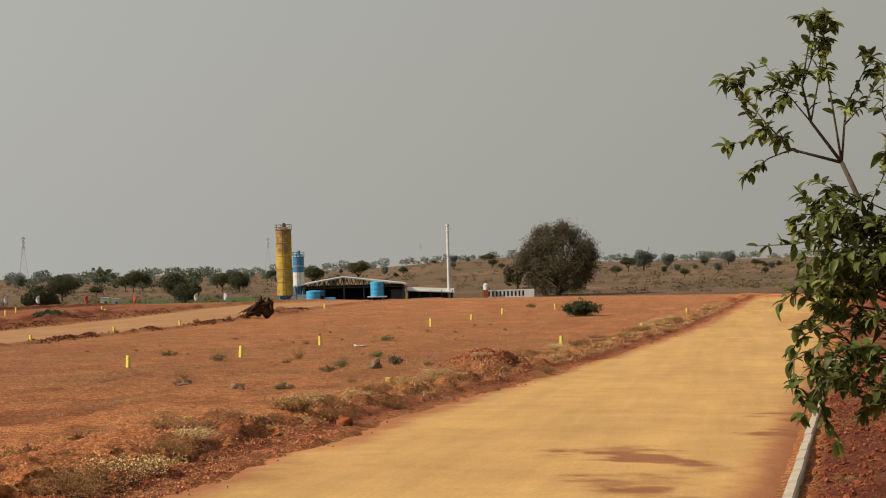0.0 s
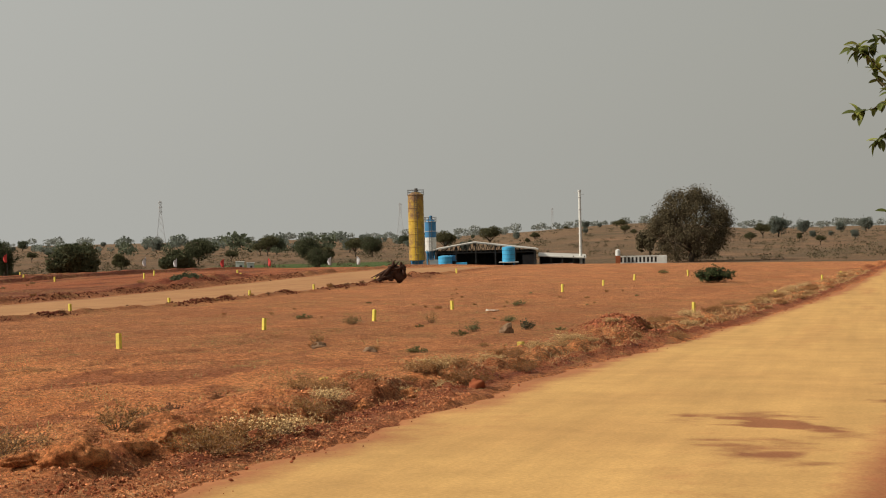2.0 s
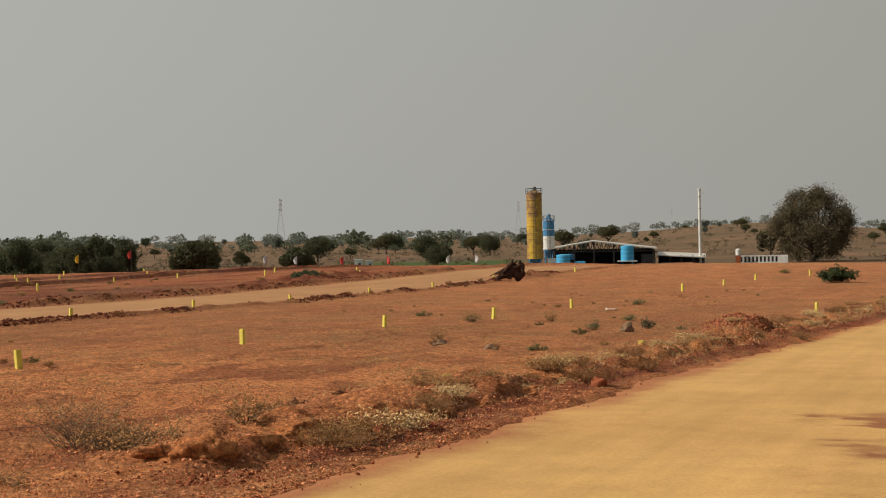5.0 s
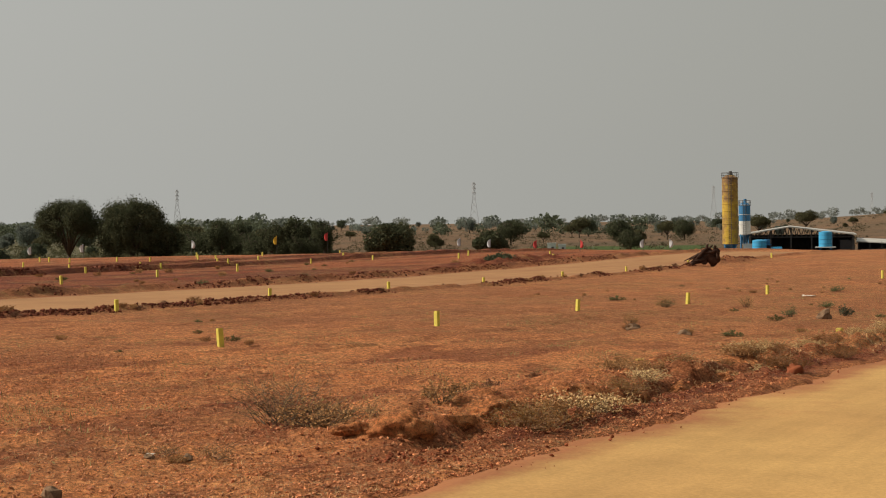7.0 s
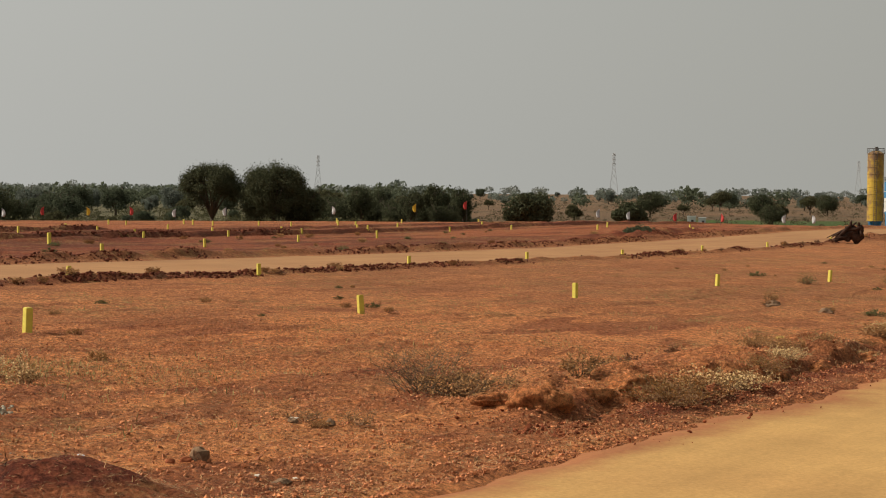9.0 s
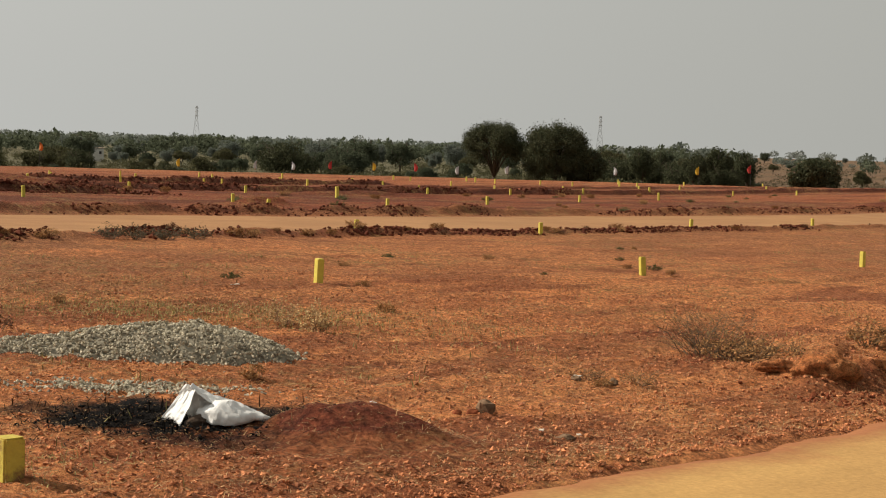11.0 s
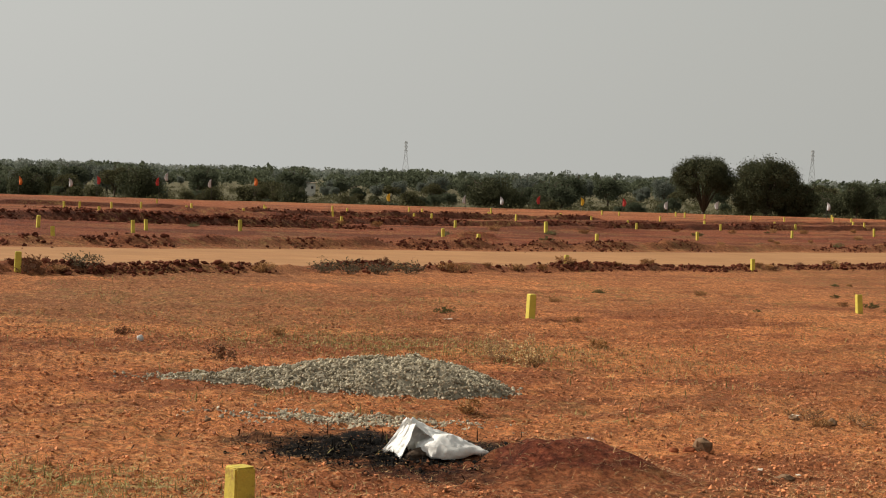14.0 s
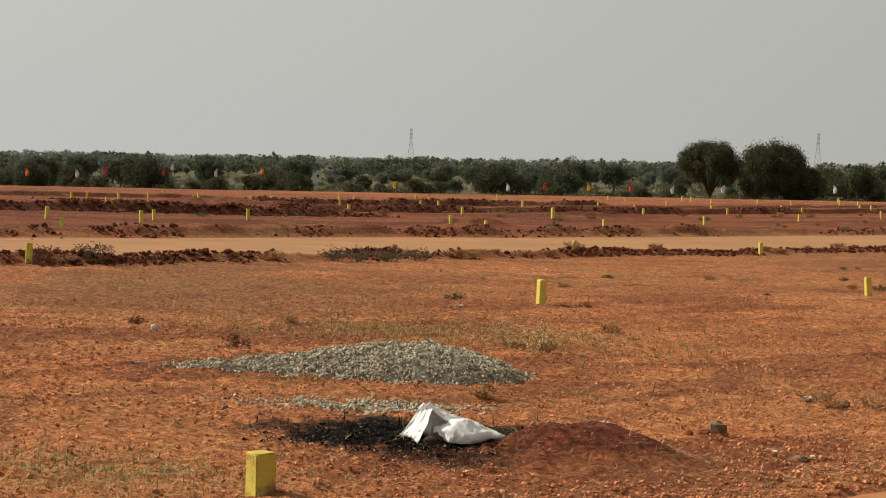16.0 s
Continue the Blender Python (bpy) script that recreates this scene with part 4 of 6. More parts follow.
def thicket():
    """Low dense scrub between the trees on the low ground."""
    rng = np.random.default_rng(18)
    n, m = 1500, 150
    az = np.radians(rng.uniform(-15, 17, n))
    d = 225 * (520 / 225) ** rng.random(n) ** 1.3
    x, y = -np.sin(az) * d, np.cos(az) * d
    z, hs = base_ground(x, y), 0.7 + 1.7 * rng.random(n) ** 2
    k = np.repeat(np.arange(n), m)
    q = rng.normal(size=(n * m, 3))
    q /= np.linalg.norm(q, axis=1)[:, None]
    q *= (0.4 + 0.7 * rng.random(n * m))[:, None]
    p = np.stack([x[k] + q[:, 0] * hs[k] * 1.1, y[k] + q[:, 1] * hs[k] * 1.1, z[k] + hs[k] * (0.4 + 0.5 * q[:, 2])], -1)
    s = 0.10 * (0.6 + rng.random(n * m)) * (0.6 + 0.3 * hs[k])
    a = rng.normal(size=(n * m, 3))
    a /= np.linalg.norm(a, axis=1)[:, None]
    b = np.cross(a, rng.normal(size=(n * m, 3)))
    b /= np.linalg.norm(b, axis=1)[:, None]
    vs = np.stack([p - a * s[:, None], p + b * s[:, None] * 0.7, p + a * s[:, None], p - b * s[:, None] * 0.7], 1).reshape(-1, 3)
    i = np.arange(n * m) * 4
    tagged(new("thicket", mesh_of("thicket", vs, np.stack([i, i + 1, i + 2, i + 3], -1), LEAF2)), "dense olive-green scrub between the trees", "scrub", kind="stuff")


thicket()


def hill_scrub():
    """Small dry shrubs dotted over the plain and the low hill."""
    rng = np.random.default_rng(19)
    n, m = 900, 45
    az = np.radians(rng.uniform(-50, -15, n))
    d = 330 * (950 / 330) ** rng.random(n)
    x, y = -np.sin(az) * d, np.cos(az) * d
    z, hs = base_ground(x, y), 0.5 + 1.5 * rng.random(n) ** 2
    k = np.repeat(np.arange(n), m)
    q = rng.normal(size=(n * m, 3))
    q /= np.linalg.norm(q, axis=1)[:, None]
    q *= (0.4 + 0.7 * rng.random(n * m))[:, None]
    p = np.stack([x[k] + q[:, 0] * hs[k] * 1.3, y[k] + q[:, 1] * hs[k] * 1.3, z[k] + hs[k] * (0.35 + 0.5 * q[:, 2])], -1)
    s = 0.13 * (0.6 + rng.random(n * m)) * (0.6 + 0.4 * hs[k])
    a = rng.normal(size=(n * m, 3))
    a /= np.linalg.norm(a, axis=1)[:, None]
    b = np.cross(a, rng.normal(size=(n * m, 3)))
    b /= np.linalg.norm(b, axis=1)[:, None]
    vs = np.stack([p - a * s[:, None], p + b * s[:, None] * 0.7, p + a * s[:, None], p - b * s[:, None] * 0.7], 1).reshape(-1, 3)
    i = np.arange(n * m) * 4
    tagged(new("hill_scrub", mesh_of("hill_scrub", vs, np.stack([i, i + 1, i + 2, i + 3], -1), LEAFBIG)), "dry brownish shrubs dotted over the plain and hill", "scrub", kind="stuff")


hill_scrub()


def bush(seed, p, rx, h, label, mat=LEAF, n=2600, leaf=0.2):
    b = thing("bush", label, "bush", Matrix.Translation(p))
    part("stem_base", trunk_mesh("stem_base", seed, h * 0.8, 0.05, rx * 0.7, forks=7, fork_at=0.06), None, b)
    c = part("foliage", crown_mesh("foliage", seed, rx, h * 0.62, n, leaf, mat, 20, 0.3), None, b)
    c.location = (0, 0, h * 0.42)


bush(61, spot(-19.22, 190), 2.9, 4.1, "dark round bush on the low ground", n=9000, leaf=0.17)
bush(62, spot(-22.6, 200), 2.3, 3.2, "dark round bush beyond the far road", n=7000, leaf=0.17)


# ---- batching plant ----
SILO_Y = material("silo_yellow", (0.52, 0.34, 0.03), (0.42, 0.25, 0.04), scale=0.5, rough=0.6, bump_h=0.1, grime=(0.20, 0.11, 0.05), grime_at=0.50)
BLUE = material("blue_paint", (0.045, 0.19, 0.36), (0.04, 0.15, 0.30), scale=0.8, rough=0.5, bump_h=0.05, grime=(0.12, 0.14, 0.16), grime_at=0.66)
LBLUE = material("light_blue_tank", (0.06, 0.36, 0.62), (0.05, 0.30, 0.52), scale=0.8, rough=0.45, bump_h=0.05)
WHITE = material("white_paint", (0.60, 0.60, 0.57), (0.48, 0.46, 0.42), scale=0.7, rough=0.6, bump_h=0.1, grime=(0.36, 0.28, 0.2), grime_at=0.66)
SHEET = material("roof_sheet", (0.55, 0.53, 0.48), (0.42, 0.38, 0.33), scale=0.4, rough=0.5, metal=0.2, bump_h=0.1)
STEELD = material("dark_steel", (0.05, 0.05, 0.055), (0.09, 0.075, 0.06), scale=2, rough=0.6, bump_h=0.1)
GALV = material("galvanised_steel", (0.62, 0.62, 0.60), (0.48, 0.47, 0.45), scale=1, rough=0.45, metal=0.3, bump_h=0.05)
PYL = material("pylon_steel", (0.45, 0.45, 0.45), (0.38, 0.38, 0.38), scale=1, rough=0.7, bump_h=0)
DARKW = material("dark_wall_and_gap", (0.035, 0.035, 0.04), (0.06, 0.05, 0.045), scale=1, rough=0.8, bump_h=0.1)


def facing(az, dist, up=0.0):
    p = spot(az, dist, up)
    return Matrix.Translation(p) @ Matrix.Rotation(radians(az), 4, "Z")


def ring(bm, r, z, w, seg=20):
    for k in range(seg):
        a, b = 2 * math.pi * k / seg, 2 * math.pi * (k + 1) / seg
        bar(bm, (r * math.cos(a), r * math.sin(a), z), (r * math.cos(b), r * math.sin(b), z), w)


def silo(az, dist, r, leg, h, body_mat, leg_mat, label, white_from=None, bands=11):
    s = thing("silo", label, "silo", facing(az, dist))
    part("cone", add_cyl(bmesh.new(), r * 0.25, r, leg * 0.55, (0, 0, leg * 0.5), 28), leg_mat, s)
    if white_from is None:
        part("barrel", add_cyl(bmesh.new(), r, r, h - leg, (0, 0, leg * 1.05), 32), body_mat, s)
    else:
        part("barrel", add_cyl(bmesh.new(), r, r, h * white_from - leg, (0, 0, leg * 1.05), 32), WHITE, s, "white lower half")
        part("barrel", add_cyl(bmesh.new(), r, r, h * (1 - white_from), (0, 0, h * white_from + leg * 0.05), 32), body_mat, s, "blue upper half")
    for k in range(bands):
        bm = bmesh.new()
        z = leg * 1.1 + (h - leg - 0.2) * k / (bands - 1)
        ring(bm, r + 0.02, z, 0.05, 28)
        part("band", bm, body_mat if white_from is None else WHITE, s)
    part("cap", add_cyl(bmesh.new(), r, r * 0.35, 0.45, (0, 0, h + leg * 0.05), 28), body_mat, s)
    bm = bmesh.new()
    ring(bm, r * 1.05, h + 0.9, 0.04)
    ring(bm, r * 1.05, h + 0.5, 0.03)
    for k in range(10):
        a = 2 * math.pi * k / 10
        bar(bm, (r * 1.05 * math.cos(a), r * 1.05 * math.sin(a), h), (r * 1.05 * math.cos(a), r * 1.05 * math.sin(a), h + 0.95), 0.04)
    part("railing", bm, STEELD, s, "rusty guard rail")
    part("filter", add_cyl(bmesh.new(), 0.28, 0.28, 0.9, (0.1, 0, h + 0.3), 14), STEELD if white_from is None else BLUE, s)
    for k in range(4):
        a = math.pi / 4 + k * math.pi / 2
        bm = bmesh.new()
        bar(bm, (r * 0.92 * math.cos(a), r * 0.92 * math.sin(a), -0.3), (r * 0.92 * math.cos(a), r * 0.92 * math.sin(a), leg * 1.1), 0.14)
        part("leg", bm, leg_mat, s)
    bm = bmesh.new()
    for k in range(4):
        a, b = math.pi / 4 + k * math.pi / 2, math.pi / 4 + (k + 1) * math.pi / 2
        for z1, z2 in ((0.1, leg), (leg, 0.1)):
            bar(bm, (r * 0.92 * math.cos(a), r * 0.92 * math.sin(a), z1), (r * 0.92 * math.cos(b), r * 0.92 * math.sin(b), z2), 0.05)
    part("bracing", bm, leg_mat, s)
    bm = bmesh.new()
    for sx in (-0.22, 0.22):
        bar(bm, (sx, -r - 0.16, 0), (sx, -r - 0.16, h + 0.9), 0.035)
    for k in range(int(h / 0.35)):
        bar(bm, (-0.22, -r - 0.16, 0.2 + 0.35 * k), (0.22, -r - 0.16, 0.2 + 0.35 * k), 0.02)
    part("ladder", bm, STEELD, s, "dark rusty access ladder")


silo(-30.56, 300, 1.36, 1.9, 13.4, SILO_Y, BLUE, "tall yellow cement silo, rust-streaked, on blue legs")
silo(-31.03, 306, 1.0, 3.3, 8.6, BLUE, BLUE, "shorter cement silo, blue above and white below", white_from=0.67, bands=4)


def shed():
    s = thing("shed", "wide open steel shed with pale sheet roof and dark interior", "shed", facing(-32.85, 303))
    w, d, ex, ez = 8.9, 15.0, -2.0, 4.75
    el, er = 3.6, 3.35
    bm = bmesh.new()
    for (xa, za), (xb, zb) in (((-w - 0.4, el), (ex, ez)), ((ex, ez), (w + 0.4, er))):
        n = 14
        for k in range(n):
            f0, f1 = k / n, (k + 1) / n
            x0, x1, z0, z1 = xa + (xb - xa) * f0, xa + (xb - xa) * f1, za + (zb - za) * f0, za + (zb - za) * f1
            v = [bm.verts.new(q) for q in ((x0, -0.7, z0), (x1, -0.7, z1), (x1, d, z1), (x0, d, z0), (x0, -0.7, z0 + 0.18), (x1, -0.7, z1 + 0.18), (x1, d, z1 + 0.18), (x0, d, z0 + 0.18))]
            for q in ((0, 1, 2, 3), (7, 6, 5, 4), (0, 4, 5, 1), (3, 2, 6, 7)):
                bm.faces.new([v[i] for i in q])
    part("roof", bm, SHEET, s, "pale weathered sheet roof")
    part("back_wall", add_box(bmesh.new(), (2 * w, 0.15, 3.3), (0, d - 0.3, 1.6)), DARKW, s)
    for sx in (-1, 1):
        part("side_wall", add_box(bmesh.new(), (0.15, d - 0.8, 3.2), (sx * w, d / 2, 1.55)), DARKW, s)
    for k in range(6):
        x = -w + 0.2 + (2 * w - 0.4) * k / 5
        zt = el + (ez - el) * (x + w) / (ex + w) if x < ex else ez + (er - ez) * (x - ex) / (w - ex)
        for y in (0.1, d * 0.5):
            part("column", add_box(bmesh.new(), (0.22, 0.22, zt + 0.3), (x, y, (zt - 0.3) / 2)), STEELD, s)
    for y in (0.1, d * 0.5):
        bm = bmesh.new()
        bar(bm, (-w, y, el - 0.55), (w, y, er - 0.35), 0.09)
        n = 22
        for k in range(n):
            x0, x1 = -w + 2 * w * k / n, -w + 2 * w * (k + 0.5) / n
            zt = lambda x: el + (ez - el) * (x + w) / (ex + w) if x < ex else ez + (er - ez) * (x - ex) / (w - ex)
            zb = lambda x: el - 0.55 + (er - el + 0.2) * (x + w) / (2 * w)
            bar(bm, (x0, y, zb(x0)), (x1, y, zt(x1) - 0.02), 0.05)
            bar(bm, (x1, y, zt(x1) - 0.02), (min(x1 + w / n, w), y, zb(x1 + w / n)), 0.05)
        part("truss", bm, STEELD, s)
    part("gate_panel", add_box(bmesh.new(), (2.2, 0.12, 2.6), (w - 1.3, 0.3, 1.2), bevel=0.02), DARKW, s)


shed()


def lean_to():
    s = thing("lean_to", "low open lean-to with a pale sheet roof", "shed", facing(-35.4, 308))
    part("roof", add_box(bmesh.new(), (8.6, 7, 0.16), (0, 3, 2.1), Matrix.Rotation(radians(3.2), 4, "Y") @ Matrix.Rotation(radians(4), 4, "X")), SHEET, s)
    for k in range(5):
        part("column", add_box(bmesh.new(), (0.18, 0.18, 2.4), (-4 + 2 * k, -0.2, 0.85)), STEELD, s)
    part("low_wall", add_box(bmesh.new(), (5.5, 0.2, 0.8), (-0.8, 0.6, 0.35), bevel=0.02), WHITE, s, "whitewashed low wall")
    part("back_wall", add_box(bmesh.new(), (8, 0.2, 2.0), (0, 6, 0.9)), DARKW, s)


lean_to()


def tank(az, dist, r, h, up, label, stand=True):
    t = thing("water_tank", label, "tank", facing(az, dist))
    part("vessel", add_cyl(bmesh.new(), r, r, h, (0, 0, up), 28), LBLUE, t)
    part("lid", add_cyl(bmesh.new(), r, r * 0.4, 0.15, (0, 0, up + h), 28), LBLUE, t)
    for k in range(3):
        bm = bmesh.new()
        ring(bm, r + 0.01, up + h * (0.2 + 0.3 * k), 0.035, 24)
        part("hoop", bm, BLUE, t)
    if stand:
        part("platform", add_box(bmesh.new(), (2 * r + 1.2, 2 * r, 0.15), (0, 0, up - 0.08), bevel=0.02), WHITE, t, "pale platform")
        for sx in (-1, 1):
            for sy in (-1, 1):
                part("leg", add_box(bmesh.new(), (0.15, 0.15, up + 0.2), (sx * r * 0.8, sy * r * 0.8, up / 2 - 0.25)), BLUE, t)


tank(-33.62, 299, 1.12, 2.5, 1.45, "large light-blue cylindrical tank on a low stand")
tank(-31.50, 297, 1.2, 1.9, 0.75, "smaller light-blue round tank in a steel frame")


def small_plant():
    h = thing("hopper", "light-blue steel aggregate hopper on short legs", "hopper", facing(-32.05, 297))
    part("bin", add_box(bmesh.new(), (1.9, 1.4, 0.75), (0, 0, 1.15), bevel=0.05), LBLUE, h)
    for sx in (-0.8, 0.8):
        for sy in (-0.5, 0.5):
            part("leg", add_box(bmesh.new(), (0.12, 0.12, 1.1), (sx, sy, 0.3)), BLUE, h)
    f = thing("gantry", "blue-grey steel mixer frame beside the shed", "frame", facing(-31.75, 298))
    for sx in (-0.55, 0.55):
        for sy in (-0.5, 0.5):
            part("post", add_box(bmesh.new(), (0.14, 0.14, 2.9), (sx, sy, 1.2)), STEELD, f)
    part("deck", add_box(bmesh.new(), (1.4, 1.3, 0.14), (0, 0, 1.9)), BLUE, f)
    part("mixer", add_cyl(bmesh.new(), 0.5, 0.5, 0.8, (0, 0, 2.0), 18), BLUE, f)
    c = thing("cabin", "pale site cabin wall beside the silos", "cabin", facing(-31.15, 300))
    part("wall", add_box(bmesh.new(), (1.8, 1.8, 2.0), (0, 0, 0.9), bevel=0.03), WHITE, c)
    part("roof", add_box(bmesh.new(), (2.1, 2.1, 0.12), (0, 0, 1.98)), SHEET, c)


small_plant()


def chimney():
    c = thing("chimney", "tall thin whitish steel chimney stack with flanges", "chimney", facing(-36.02, 310))
    part("pipe", add_cyl(bmesh.new(), 0.27, 0.23, 13.9, (0, 0, -0.2), 18), WHITE, c)
    for k in range(6):
        part("flange", add_cyl(bmesh.new(), 0.34, 0.34, 0.1, (0, 0, 1.5 + 2.2 * k), 18), GALV, c)
    part("cowl", add_cyl(bmesh.new(), 0.32, 0.32, 0.35, (0, 0, 13.5), 18), GALV, c)
    part("footing", add_box(bmesh.new(), (1.1, 1.1, 0.5), (0, 0, 0.1), bevel=0.04), CONCRETE, c)
    bm = bmesh.new()
    bar(bm, (-0.3, 0, 13.3), (-0.95, 0, 13.45), 0.03)
    bar(bm, (0.3, 0, 13.0), (0.8, 0, 13.05), 0.03)
    part("bracket", bm, GALV, c)


chimney()


def compound_wall():
    w = thing("compound_wall", "long low whitewashed wall with rows of openings", "wall", facing(-38.05, 318))
    for k in range(13):
        part("pier", add_box(bmesh.new(), (0.34, 0.25, 1.5), (-4.2 + 0.7 * k, 0, 0.65), bevel=0.02), WHITE, w)
    part("coping", add_box(bmesh.new(), (8.9, 0.32, 0.22), (0, 0, 1.5), bevel=0.02), WHITE, w)
    part("plinth", add_box(bmesh.new(), (8.9, 0.28, 0.5), (0, 0, 0.15), bevel=0.02), WHITE, w)
    # added dark panel: paints in the shade of the wall's openings
    part("panel", add_box(bmesh.new(), (8.8, 0.1, 1.2), (0, 0.3, 0.7)), DARKW, w, "dark panel standing for the shade in the gaps between piers")
    part("end_block", add_box(bmesh.new(), (1.6, 0.3, 1.55), (3.7, -0.08, 0.7), bevel=0.02), WHITE, w)
    t = thing("roof_tank", "white plastic water tank on a brick base", "tank", facing(-37.25, 317))
    part("vessel", add_cyl(bmesh.new(), 0.45, 0.45, 1.0, (0, 0, 1.7), 20), WHITE, t)
    part("dome", add_cyl(bmesh.new(), 0.45, 0.15, 0.2, (0, 0, 2.7), 20), WHITE, t)
    part("base", add_box(bmesh.new(), (0.9, 0.9, 1.8), (0, 0, 0.8)), REDCLOD, t, "red brick base")


compound_wall()


def pylon(az, dist, h, k):
    p = thing("power_pylon", "hazy steel lattice power pylon on the skyline", "pylon", facing(az, dist), "pylons on the skyline")
    bw, tw = 0.11 * h, 0.022 * h
    lv = [0, 0.2, 0.38, 0.53, 0.66, 0.77, 0.86, 0.93, 1.0]
    half = lambda f: (bw + (tw - bw) * min(1, f / 0.72)) if f < 0.72 else tw
    r = 0.0055 * h
    for sx in (-1, 1):
        for sy in (-1, 1):
            bm = bmesh.new()
            for a, b in zip(lv, lv[1:]):
                bar(bm, (sx * half(a), sy * half(a), a * h - (2 if a == 0 else 0)), (sx * half(b), sy * half(b), b * h), r)
            part("leg", bm, PYL, p)
    bm = bmesh.new()
    for a, b in zip(lv, lv[1:]):
        ha, hb = half(a), half(b)
        for q in range(4):
            c = [(-1, -1), (1, -1), (1, 1), (-1, 1)]
            (x0, y0), (x1, y1) = c[q], c[(q + 1) % 4]
            bar(bm, (x0 * ha, y0 * ha, a * h), (x1 * hb, y1 * hb, b * h), r * 0.6)
            bar(bm, (x1 * ha, y1 * ha, a * h), (x0 * hb, y0 * hb, b * h), r * 0.6)
    part("lattice", bm, PYL, p)
    for f in (0.74, 0.85, 0.95):
        bm = bmesh.new()
        for sx in (-1, 1):
            bar(bm, (0, 0, f * h), (sx * 0.04 * h, 0, f * h + 0.004 * h), r)
            bar(bm, (0, 0, (f + 0.035) * h), (sx * 0.04 * h, 0, f * h + 0.004 * h), r * 0.7)
            bar(bm, (sx * 0.04 * h, 0, f * h), (sx * 0.04 * h, 0, f * h - 0.03 * h), r * 0.8)
        part("crossarm", bm, PYL, p)


for k, (az, el) in enumerate(((1.14, 0.81), (-12.25, 0.85), (-22.10, 0.99), (-30.03, 0.75), (-35.10, 0.45))):
    dist = (1500, 1500, 1450, 1600, 1900)[k]
    zg = spot(az, dist).z
    pylon(az, dist, 1.83 + dist * math.tan(radians(el)) - zg, k)


# ---- flags along the plots' edge ----
def flag_set():
    cloths = {"white": material("white_cloth", (0.58, 0.59, 0.60), (0.48, 0.48, 0.48), scale=3, rough=0.8, bump_h=0),
              "yellow": material("yellow_cloth", (0.70, 0.46, 0.04), (0.6, 0.38, 0.04), scale=3, rough=0.8, bump_h=0),
              "red": material("red_cloth", (0.50, 0.05, 0.04), (0.42, 0.05, 0.05), scale=3, rough=0.8, bump_h=0),
              "orange": material("orange_cloth", (0.62, 0.16, 0.03), (0.55, 0.14, 0.03), scale=3, rough=0.8, bump_h=0)}
    rng = random.Random(21)
    spots = ((13.86, -0.82, "orange"), (12.27, -0.85, "white"), (11.37, -0.75, "red"), (9.36, -0.75, "red"), (9.07, -0.58, "white"), (7.65, -0.77, "white"), (6.24, -0.67, "orange"), (1.71, -1.08, "yellow"), (-0.82, -1.09, "white"), (-1.97, -1.10, "white"),
             (-3.31, -1.04, "red"), (-4.66, -1.05, "yellow"), (-6.05, -1.04, "red"), (-7.54, -1.10, "white"), (-9.20, -1.05, "white"), (-12.70, -0.98, "white"), (-15.51, -0.89, "yellow"), (-17.20, -0.79, "red"), (-21.63, -1.17, "white"), (-22.63, -1.09, "white"), (-24.17, -1.23, "red"), (-25.61, -1.26, "red"), (-28.56, -1.35, "white"), (-27.71, -1.17, "white"))
    for az, el, col in spots:
        d = 128
        top = 1.83 + d * math.tan(radians(el)) + 0.34
        p = spot(az, d)
        f = thing("feather_flag", col + " feather flag on a thin pole at the plots' edge", "flag", Matrix.Translation(p) @ Matrix.Rotation(radians(az + rng.uniform(-25, 25)), 4, "Z"), "feather flags along the edge")
        h = max(0.9, top - p.z)
        bm = bmesh.new()
        bar(bm, (0, 0, -0.3), (0, 0, h), 0.012, 0.008, 6)
        part("pole", bm, STEELD, f)
        vs, fs = [], []
        n = 8
        side = rng.choice((-1, 1))
        for k in range(n + 1):
            t = k / n
            w = 0.26 * math.sin(math.pi * min(1, 0.10 + t * 0.72)) ** 0.6
            z = h - 0.62 * t
            for j in range(4):
                s_ = j / 3
                vs.append((side * (s_ * w + 0.015), 0.06 * math.sin(3 * t + 4 * s_), z - 0.10 * s_ * (1 - t) + 0.02 * math.sin(7 * s_)))
        for k in range(n):
            for j in range(3):
                a = k * 4 + j
                fs.append((a, a + 1, a + 5, a + 4))
        c = part("cloth", mesh_of("cloth", vs, fs, cloths[col], True), None, f)
        md = c.modifiers.new("thick", "SOLIDIFY")
        md.thickness = 0.01


flag_set()


